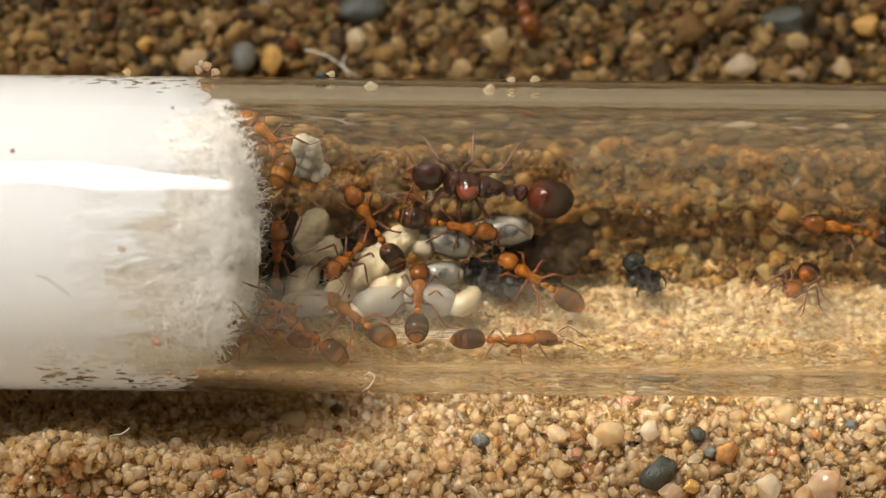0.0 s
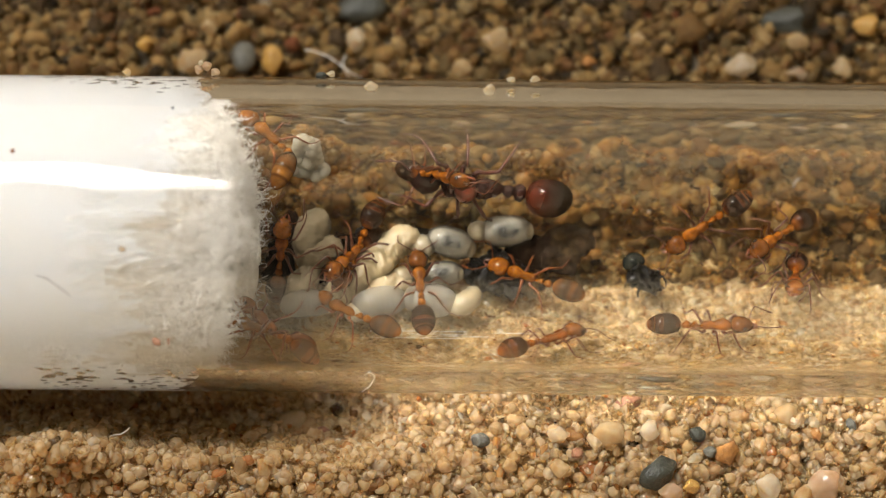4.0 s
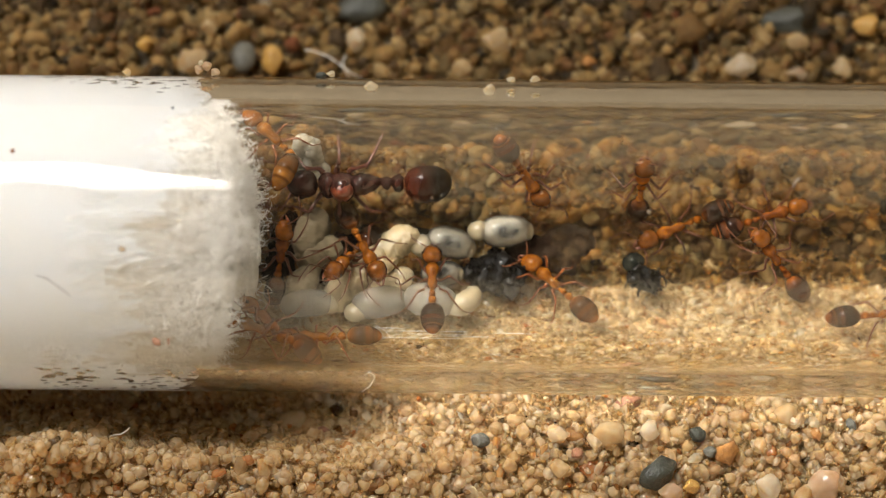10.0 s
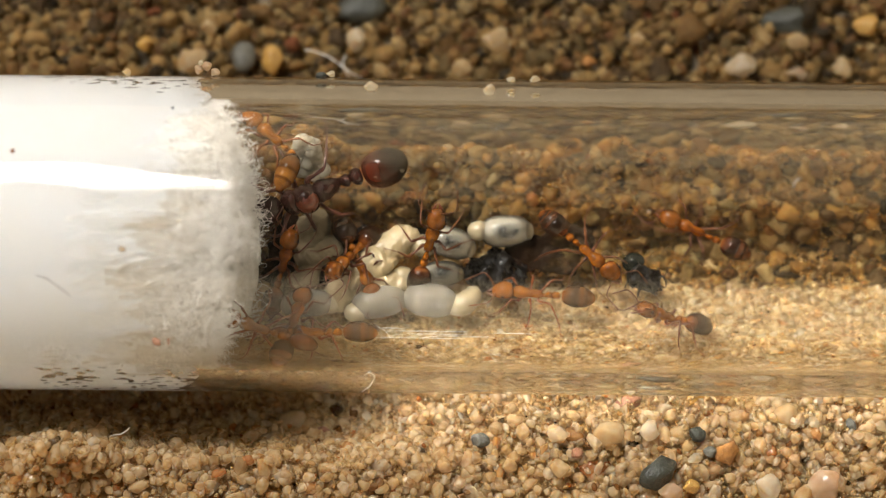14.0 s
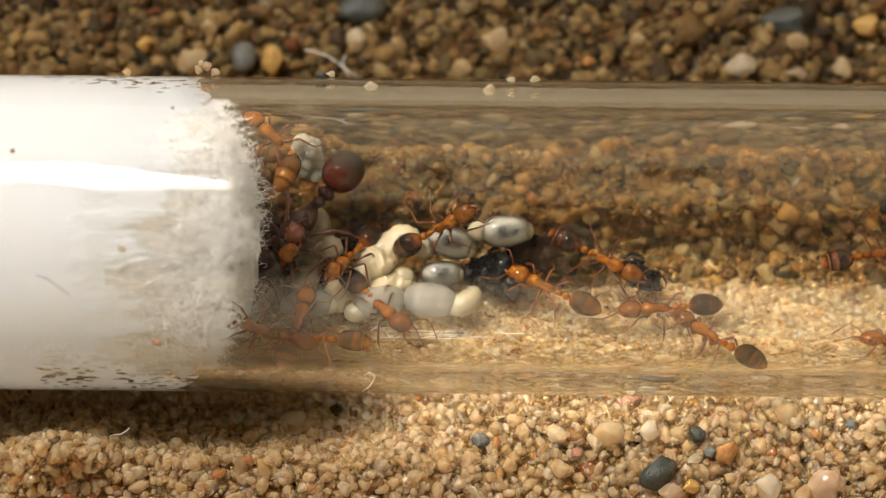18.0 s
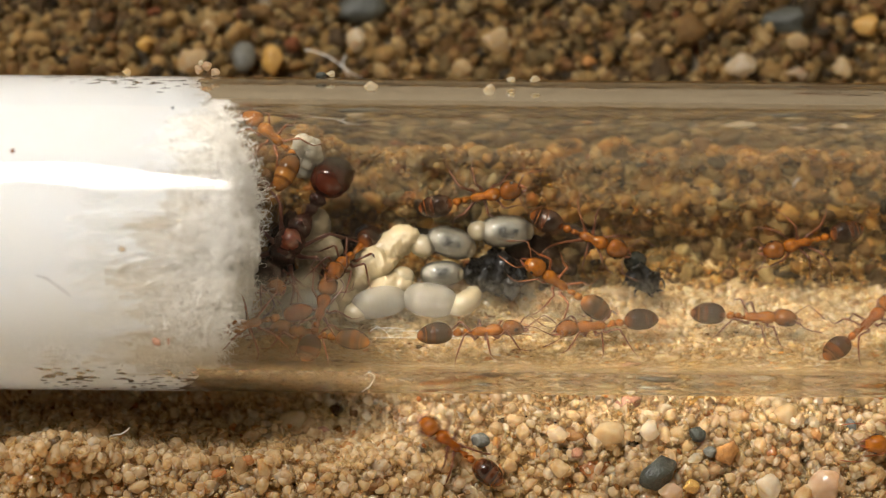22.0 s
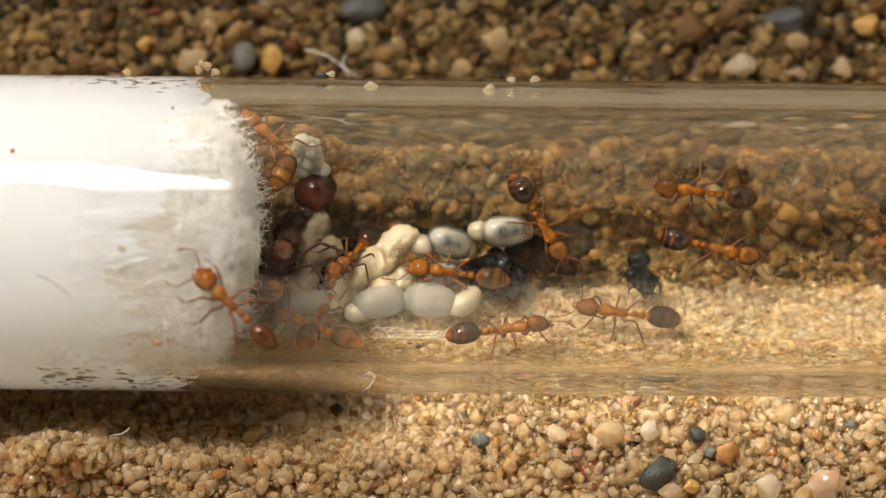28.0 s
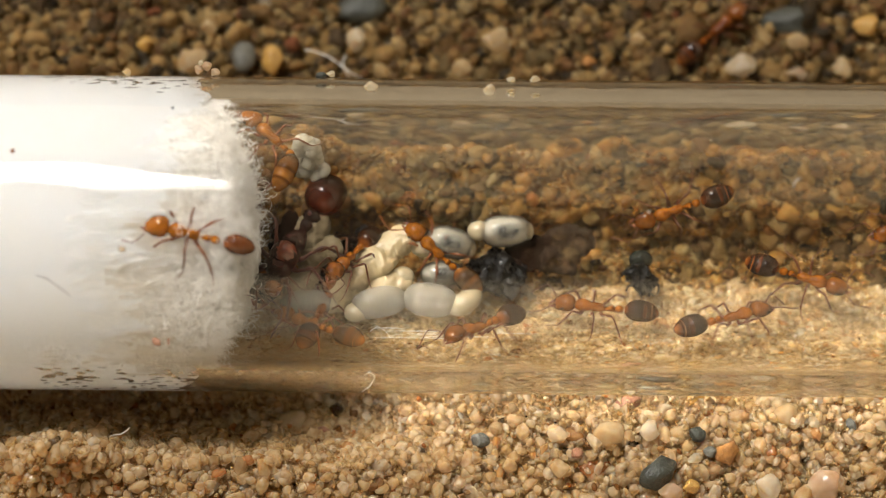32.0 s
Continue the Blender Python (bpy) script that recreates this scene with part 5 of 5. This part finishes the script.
    crawl(ant_f, [
        (0, inside(4.00, -13.5, 145, 0.3)), (1, inside(3.89, -16.4, 155, 0.3)), (2, inside(3.93, -12.4, 148, 0.3)),
        (3, inside(3.73, -11.2, 153, 0.3)), (3.5, inside(3.85, -11.8, 157, 0.3)), (5.5, inside(3.52, -11.6, 161, 0.3)),
        (6, inside(3.54, -11.1, 158, 0.3)), (7, inside(3.84, -17.0, 169, 0.3)), (8, inside(4.10, -19.6, 181, 0.3)),
        (9, inside(4.70, -15.6, 145, 0.3)), (10, inside(4.79, -16.8, 134, 0.3)), (11, inside(4.90, -17.0, 136, 0.3)),
        (12, inside(4.79, -19.0, 138, 0.3)), (13, inside(3.85, -26.4, 165, 0.3)), (14, inside(4.08, -21.8, 175, 0.3)),
        (14.5, inside(4.17, -23.5, 172, 0.3)), (16.5, inside(4.40, -30.4, 161, 0.87, 27)), (17, inside(4.51, -29.3, 161, 0.79, 22)),
        (18, inside(4.55, -18.7, 152, 0.3)), (19, inside(4.62, -17.1, 150, 0.3)), (20, inside(4.60, -18.1, 153, 0.3)),
        (21, inside(4.98, -13.6, 134, 0.3)), (22, inside(4.83, -20.1, 153, 0.81, 23)), (23, inside(4.62, -21.3, 168, 0.3)),
        (24, inside(4.04, -15.9, 171, 0.3)), (25, inside(3.43, -12.6, 162, 0.3)), (25.5, inside(3.10, -11.9, 166, 0.3)),
        (27.5, inside(0.52, -9.6, 177, 0.3)), (28, inside(0.56, -9.1, 172, 0.3)), (29, inside(0.19, -8.1, 181, 0.3)),
        (30, inside(-0.96, -11.3, 181, 0.3)), (31, inside(-0.74, -9.5, 171, 0.3)), (32, inside(-0.04, 0.7, 136, 0.3))])
    crawl(ant_g, [
        (0, inside(2.62, -56.1, 1)), (1, inside(4.22, -55.7, -0)), (2, inside(6.63, -41.6, 21)),
        (3, inside(9.66, -31.9, 22)), (3.5, inside(10.23, -35.6, 8)), (5.5, inside(13.15, -47.1, -8)),
        (6, inside(14.27, -37.3, 3)), (6.6, inside(14.79, -34.3, 17)), (7, inside(15.10, -30.6, 27)),
        (7.5, inside(15.25, -28.9, 45)), (8, inside(15.77, -39.1, 16)), (8.5, inside(14.96, -45.0, -0)),
        (9, inside(14.18, -36.4, 34)), (9.6, inside(15.95, -25.1, 37)), (10, inside(18.12, -31.0, 6)),
        (10.5, inside(20.33, -30.6, 1)), (11.5, inside(23.27, -30.2, 1)), (12.5, inside(22.37, -35.4, -57)),
        (13.5, inside(21.47, -40.7, -114)), (14.5, inside(20.58, -46.0, -172)), (16.5, inside(13.43, -51.6, -149)),
        (17, inside(12.44, -50.9, -161)), (17.5, inside(11.57, -48.7, -202)), (18, inside(10.73, -67.7, -206, 0.51, 24)),
        (19, inside(9.61, -63.5, -159)), (19.5, inside(10.89, -45.7, -214)), (20, inside(10.86, -39.0, -246)),
        (20.5, inside(11.76, -32.0, -280)), (21, inside(11.99, -28.0, -305)), (21.5, inside(11.83, -28.0, -320)),
        (22, inside(12.56, -33.3, -365)), (22.5, inside(15.76, -41.7, -360)), (23, inside(18.91, -48.9, -359)),
        (24, inside(24.37, -47.7, -359)), (32, inside(24.83, -47.6, -359))])
    crawl(ant_h, [
        (0, inside(-7.01, -80.7, 0, 0.72, 34)), (1, inside(-5.21, -80.8, 0, 0.74, 35)), (2, inside(-3.76, -72.2, 27)),
        (3, inside(-0.09, -62.6, 38)), (3.5, inside(1.66, -55.2, 31)), (5.5, inside(10.52, -55.3, 36)),
        (6, inside(10.60, -53.5, 36)), (6.4, inside(10.33, -43.7, 51)), (6.8, inside(10.55, -30.5, 61)),
        (7, inside(10.88, -19.4, 65)), (7.5, inside(11.80, -13.2, 45)), (8, inside(11.91, 10.8, 68)),
        (8.5, inside(12.47, 21.2, 60)), (9, inside(12.70, 19.5, 33)), (10, inside(13.40, 24.1, 19)),
        (11, inside(14.02, 23.9, 7)), (11.5, inside(15.65, 16.8, -9)), (12, inside(17.23, 1.4, -18)),
        (12.5, inside(19.84, -5.3, -14)), (13.5, inside(24.73, -26.3, -11)), (14.67, inside(23.72, -33.6, -67)),
        (15.83, inside(22.70, -40.9, -123)), (17, inside(21.69, -48.3, -179)), (18, inside(18.99, -53.0, -185)),
        (19, inside(19.30, -56.5, -184)), (19.5, inside(17.68, -35.2, -204)), (20, inside(16.44, -46.9, -220)),
        (20.5, inside(14.06, -37.9, -228)), (21, inside(14.09, -42.3, -220)), (21.5, inside(15.86, -40.9, -284)),
        (22, inside(17.37, -47.6, -326, 0.58, 27)), (22.5, inside(18.63, -44.1, -343)), (23, inside(19.10, -51.2, -351)),
        (24, inside(22.94, -61.1, -358)), (32, inside(24.09, -60.7, -358))])
    crawl(ant_i, [
        (0, inside(-4.02, -4.9, -124, 0.86, 36)), (32, inside(-3.98, -5.5, -123, 0.86, 36))])
    crawl(ant_j, [
        (0, inside(-6.84, 0.8, 84, 0.99, 38)), (3, inside(-6.72, 2.9, 81, 0.99, 38)), (6, inside(-6.66, 1.1, 83, 0.99, 38)),
        (9, inside(-6.66, 1.1, 79, 0.99, 38)), (12, inside(-6.68, -0.4, 78, 0.99, 38)), (14, inside(-6.53, -6.0, 71, 0.99, 38)),
        (17, inside(-6.81, -9.2, 76, 0.99, 38)), (18.5, inside(-6.88, -16.9, 4, 0.99, 38)), (20, inside(-6.95, -24.7, -68, 0.99, 38)),
        (32, inside(-7.08, -26.2, -74, 0.99, 38))])
    crawl(ant_k, [
        (0, inside(17.16, 17.7, 170)), (0.5, inside(14.64, 20.1, 175)), (1, inside(12.12, 21.6, 178)),
        (1.6, inside(11.59, 25.0, 180)), (2, inside(11.51, 25.0, 179)), (3, inside(10.88, 17.6, 204)),
        (3.5, inside(11.08, 18.4, 218)), (5.5, inside(10.14, 24.6, 202)), (6, inside(9.58, 19.9, 196, 0.51, 23)),
        (7, inside(9.97, 16.9, 194, 0.49, 23)), (8, inside(9.71, 20.9, 190)), (9, inside(9.64, 21.0, 192)),
        (10, inside(10.07, 19.6, 204)), (10.5, inside(10.36, 4.6, 236)), (11, inside(10.06, 7.2, 242)),
        (12, inside(10.03, -11.6, 257)), (12.5, inside(10.29, -25.5, 302, 0.54, 25)), (13, inside(10.41, -37.5, 286)),
        (13.5, inside(10.16, -39.3, 270)), (14, inside(9.06, -47.3, 208, 0.64, 30)), (14.5, inside(8.63, -46.2, 193, 0.51, 23)),
        (16.5, inside(9.64, -39.2, 193, 0.66, 31)), (17, inside(9.50, -33.5, 185, 0.6, 28)), (18, inside(9.36, -27.6, 186)),
        (19, inside(9.15, -24.1, 195)), (20, inside(8.52, -23.7, 198)), (20.5, inside(8.08, -28.3, 206)),
        (21, inside(7.17, -35.5, 199)), (22, inside(6.67, -40.7, 193)), (23, inside(7.41, -36.9, 187)),
        (24, inside(7.62, -34.8, 170)), (25, inside(7.51, -30.3, 159)), (25.5, inside(7.55, -30.5, 164)),
        (27.5, inside(7.65, -31.9, 172)), (28, inside(7.60, -31.7, 171)), (29, inside(7.55, -30.6, 172)),
        (30, inside(7.29, -26.3, 160)), (31, inside(7.03, -25.2, 163)), (32, inside(6.68, -28.0, 173))])
    crawl(ant_l, [
        (0, inside(14.57, -20.7, -120, 0.79, 38)), (1, inside(14.58, -20.3, -120, 0.79, 38)), (2, inside(14.49, -20.0, -123, 0.79, 38)),
        (3, inside(14.60, -23.4, -101, 0.79, 38)), (3.5, inside(14.57, -19.1, -105, 0.79, 38)), (5.5, inside(14.47, -16.1, -92, 0.79, 38)),
        (6, inside(14.62, -20.3, -101, 0.79, 38)), (6.8, inside(14.57, -16.0, -154, 0.79, 38)), (7, inside(14.14, -20.1, -161, 0.79, 38)),
        (7.5, inside(14.17, -18.0, -181, 0.77, 37)), (8, inside(13.96, -14.6, -194, 0.76, 36)), (8.5, inside(13.97, -9.3, -216, 0.68, 32)),
        (9, inside(14.12, -3.2, -218)), (9.5, inside(13.86, -1.2, -226, 0.63, 30)), (10, inside(13.77, 0.8, -228, 0.62, 29)),
        (11, inside(13.77, 0.2, -223, 0.58, 27)), (12, inside(12.90, -22.4, -184, 0.61, 28)), (12.5, inside(12.93, -18.1, -205, 0.67, 32)),
        (13, inside(12.27, -12.7, -200, 0.5, 23)), (13.5, inside(12.14, -4.4, -209)), (14, inside(10.91, 15.0, -205)),
        (14.5, inside(9.03, 32.0, -200)), (15, inside(8.97, 32.8, -140, 0.4, 19)), (15.5, inside(8.92, 33.7, -80, 0.79, 38)),
        (16.5, inside(11.38, 6.8, -94, 0.5, 23)), (17, inside(12.79, 5.0, -36)), (17.5, inside(15.74, 0.0, -6)),
        (18, inside(18.06, 5.0, 11)), (19, inside(17.66, 14.1, 37)), (19.5, inside(18.41, 22.1, 9)),
        (20, inside(18.85, 27.7, -4)), (20.6, inside(21.02, 28.0, -4)), (22, inside(24.82, 26.9, 1)),
        (32, inside(24.82, 26.9, 1))])
    crawl(ant_m, [
        (0, inside(-5.92, -80.4, -180, 0.85, 36)), (1, inside(-6.04, -77.1, -167, 0.83, 35)), (2, inside(-6.23, -80.5, -180, 0.81, 34)),
        (3, inside(-6.16, -80.5, -180, 0.86, 36)), (3.5, inside(-6.83, -80.5, -180, 0.88, 37)), (5.5, inside(-7.24, -80.5, -180, 0.89, 38)),
        (8, inside(-6.86, -80.4, -180, 0.89, 38)), (10, inside(-6.96, -80.4, -180, 0.89, 38)), (12, inside(-6.85, -71.2, -247, 0.89, 38)),
        (14, inside(-5.98, -53.2, -285, 0.67, 26)), (17, inside(-5.92, -41.2, -289, 0.1)), (18, inside(-5.77, -56.6, -286, 0.78, 32)),
        (20, inside(-5.14, -34.1, -289, 0.1)), (22, inside(-4.95, -44.1, -284, 0.69, 27)), (24, inside(-4.99, -33.3, -287, 0.1)),
        (28, inside(-4.99, -34.1, -288, 0.1)), (32, inside(-5.05, -33.3, -287, 0.1))])
    crawl(ant_v, [
        (0, inside(21.74, 26.6, -179)), (0.5, inside(20.68, 23.7, -180)), (1, inside(19.25, 24.3, -178)),
        (1.5, inside(18.19, 21.6, -165)), (2, inside(17.22, 17.8, -149)), (3, inside(14.84, 11.8, -146)),
        (3.5, inside(13.60, 5.4, -144, 0.51, 23)), (4.4, inside(13.66, 24.6, -167, 0.78, 38)), (5.5, inside(12.10, 40.3, -196)),
        (6, inside(11.18, 37.3, -194)), (6.4, inside(9.23, 42.0, -185)), (7, inside(7.50, 40.7, -172)),
        (7.5, inside(6.57, 41.6, -165, 0.54, 25)), (8, inside(5.95, 27.5, -175)), (9, inside(6.15, 17.0, -155, 0.58, 27)),
        (9.3, inside(6.58, 19.9, -177)), (9.6, inside(7.25, 29.4, -221, 0.65, 30)), (10, inside(8.18, 46.6, -270, 0.49, 22)),
        (10.5, inside(9.53, 42.5, -339, 0.59, 27)), (11, inside(11.34, 53.3, -339, 0.5, 23)), (11.5, inside(12.98, 43.0, -348)),
        (12, inside(16.05, 37.4, -365)), (12.5, inside(19.06, 31.2, -360)), (13.5, inside(23.79, 20.8, -359)),
        (15, inside(24.43, 16.9, -299)), (16.5, inside(25.07, 13.0, -239)), (18, inside(25.71, 9.1, -179)),
        (19.5, inside(20.92, -5.1, -175)), (20, inside(18.38, -5.2, -174)), (20.5, inside(16.14, -0.5, -184)),
        (21, inside(16.14, 10.6, -212)), (21.5, inside(15.90, 13.1, -190)), (22, inside(15.43, 11.8, -165)),
        (23, inside(14.76, 19.7, -179)), (24, inside(14.91, 21.3, -185)), (25, inside(14.85, 22.7, -193)),
        (25.5, inside(14.44, 24.9, -191)), (27.5, inside(10.29, 39.9, -184)), (28, inside(10.88, 38.1, -188)),
        (29, inside(10.47, 39.6, -163)), (30, inside(9.83, 32.1, -149)), (31, inside(9.28, 31.7, -164)),
        (32, inside(9.97, 29.0, -159))])
    crawl(ant_w, [
        (0, inside(23.80, 14.8, -179)), (4.5, inside(21.78, 15.3, -182)), (5.5, inside(17.14, 13.4, -186, 0.71, 34)),
        (6, inside(14.81, 20.0, -188)), (6.4, inside(15.38, 14.1, -171)), (6.6, inside(16.14, 22.5, -213)),
        (6.8, inside(16.79, 35.2, -241)), (7, inside(17.04, 38.7, -239, 0.61, 28)), (7.25, inside(17.02, 29.0, -294, 0.3, 14)),
        (7.5, inside(17.01, 19.3, -350)), (7.75, inside(16.97, 18.6, -398, 0.28, 13)), (8, inside(16.92, 17.8, -446, 0.56, 26)),
        (8.5, inside(19.27, 12.0, -384, 0.57, 27)), (9.5, inside(23.81, 13.3, -364)), (14.33, inside(24.04, 13.6, -422)),
        (19.17, inside(24.28, 13.8, -479)), (24, inside(24.52, 14.1, -537)), (25.5, inside(19.70, 12.1, -537)),
        (27.5, inside(20.48, 13.6, -537)), (28.5, inside(20.00, 13.7, -538)), (29, inside(20.00, 13.4, -537)),
        (30, inside(19.80, 14.9, -537)), (31, inside(19.70, 13.5, -528)), (32, inside(20.05, 16.9, -536))])
    crawl(queen, [
        (0, inside(1.53, 45.2, 168, 0.3)), (3.5, inside(1.47, 44.1, 169, 0.3)), (5.5, inside(0.75, 44.8, 176, 0.3)),
        (6, inside(0.06, 43.7, 176, 0.3)), (7, inside(-0.62, 44.7, 176, 0.3)), (8, inside(-1.59, 46.5, 178, 0.3)),
        (9, inside(-2.59, 38.9, 191, 0.3)), (10, inside(-3.61, 45.8, 181, 0.3)), (11, inside(-4.46, 38.2, 176, 0.3)),
        (12, inside(-5.11, 36.9, 177, 0.3)), (13, inside(-5.11, 40.2, 188, 0.3)), (14, inside(-5.43, 43.7, 197, 0.88, 15)),
        (14.5, inside(-5.65, 44.4, 198, 0.88, 15)), (16.5, inside(-5.88, 20.1, 228, 0.88, 15)), (17, inside(-5.99, 18.3, 232, 0.88, 15)),
        (18, inside(-6.05, 16.3, 233, 0.88, 15)), (20, inside(-6.11, 8.2, 235, 0.88, 15)), (22, inside(-6.21, 10.2, 240, 0.88, 15)),
        (23, inside(-6.47, 4.9, 242, 0.88, 15)), (25, inside(-6.45, -1.1, 246, 0.88, 15)), (27.5, inside(-6.54, 0.0, 247, 0.88, 15)),
        (29, inside(-6.59, 1.1, 248, 0.88, 15)), (30, inside(-6.21, -5.7, 235, 0.88, 15)), (31, inside(-6.15, -7.9, 234, 0.88, 15)),
        (32, inside(-6.40, -0.4, 242, 0.88, 15))])
    crawl(ant_back, [
        (0, outside(3.49, 14.07, -75)), (0.2, outside(5.48, 13.05, -58)), (0.4, outside(7.95, 11.64, -23)),
        (0.6, outside(10.26, 11.43, -6)), (0.8, outside(12.84, 11.79, 5)), (1, outside(14.89, 12.14, 11)),
        (1.2, outside(17.20, 11.77, -5)), (1.4, outside(19.87, 11.92, -2)), (1.6, outside(20.91, 12.28, 3)),
        (2.4, outside(26.02, 12.42, 1)), (5.6, outside(26.14, 14.80, 59)), (8.8, outside(26.26, 17.18, 118)),
        (12, outside(26.37, 19.57, 177)), (28, outside(9.38, 19.83, 233)), (29.4, outside(7.88, 16.70, 291)),
        (30, outside(8.35, 12.15, 317)), (30.4, outside(8.05, 11.76, 310)), (30.8, outside(8.13, 11.65, 314)),
        (31.2, outside(10.07, 12.26, 370)), (31.6, outside(11.61, 12.15, 404)), (32, outside(12.52, 12.34, 402))])
    crawl(ant_runner, [
        (0, outside(6.66, -16.14, 177)), (20, outside(6.21, -14.91, 165)), (21.2, outside(4.04, -12.33, 156)),
        (21.6, outside(2.66, -9.60, 151)), (21.8, outside(1.57, -8.01, 123)), (22, outside(0.73, -8.10, 142)),
        (22.1, outside(-0.05, -8.27, 163)), (22.2, outside(-0.70, -8.60, 178)), (22.3, outside(-1.68, -9.32, 188)),
        (22.4, outside(-3.38, -10.08, 195)), (22.8, outside(-6.29, -12.20, 213)), (24, outside(-11.66, -15.64, 201)),
        (32, outside(-12.11, -15.87, 201))])
    crawl(ant_front, [
        (0, outside(27.62, -7.86, -179)), (20, outside(27.62, -7.86, -179)), (21.7, outside(21.59, -7.74, -182)),
        (22, outside(19.38, -7.74, -182)), (22.2, outside(17.51, -7.77, -182)), (22.3, outside(16.07, -7.78, -182)),
        (22.4, outside(14.24, -7.60, -188)), (22.6, outside(11.27, -8.49, -162)), (22.8, outside(8.37, -8.73, -173)),
        (23, outside(5.65, -8.26, -190)), (23.2, outside(2.32, -7.68, -195)), (23.5, outside(1.72, -7.65, -195)),
        (24, outside(-0.80, -7.50, -189)), (24.5, outside(-4.72, -7.95, -175)), (25, outside(-10.32, -7.15, -196)),
        (25.5, outside(-12.12, -7.19, -188)), (26.5, outside(-19.32, -7.38, -179)), (28, outside(-25.83, -7.44, -179)),
        (32, outside(-26.29, -7.44, -179))])
    crawl(ant_cotton, [
        (0, at(-6.91, -3.67, -2.20, 0, 0, 164)), (8, at(-6.85, -3.75, -2.20, 0, 0, 161)), (20, at(-6.79, -3.72, -2.20, 0, 0, 165)),
        (22, at(-7.05, -3.32, -1.50, 0, 0, 194)), (23, at(-6.79, -3.39, -1.50, 0, 0, 196)), (24, at(-6.99, -3.05, -1.50, 0, 0, 193)),
        (25, at(-6.68, -3.27, -1.50, 0, 0, 197)), (25.5, at(-6.85, -3.35, -1.50, 0, 0, 192)), (27.5, at(-7.45, -3.75, 2.80, 0, 0, 148)),
        (28, at(-7.54, -3.97, 4.07, 0, 0, 135)), (28.5, at(-8.12, -3.19, 4.07, 0, 0, 136)), (29, at(-8.30, -2.88, 4.07, 0, 0, 135)),
        (29.5, at(-8.61, -1.96, 4.07, 0, 0, 114)), (30, at(-8.87, -1.24, 4.07, 0, 0, 110)), (30.5, at(-8.74, -1.32, 4.07, 0, 0, 123)),
        (31, at(-8.61, -1.32, 4.07, 0, 0, 140)), (32, at(-8.89, -1.15, 4.07, 0, 0, 168))])


motions()
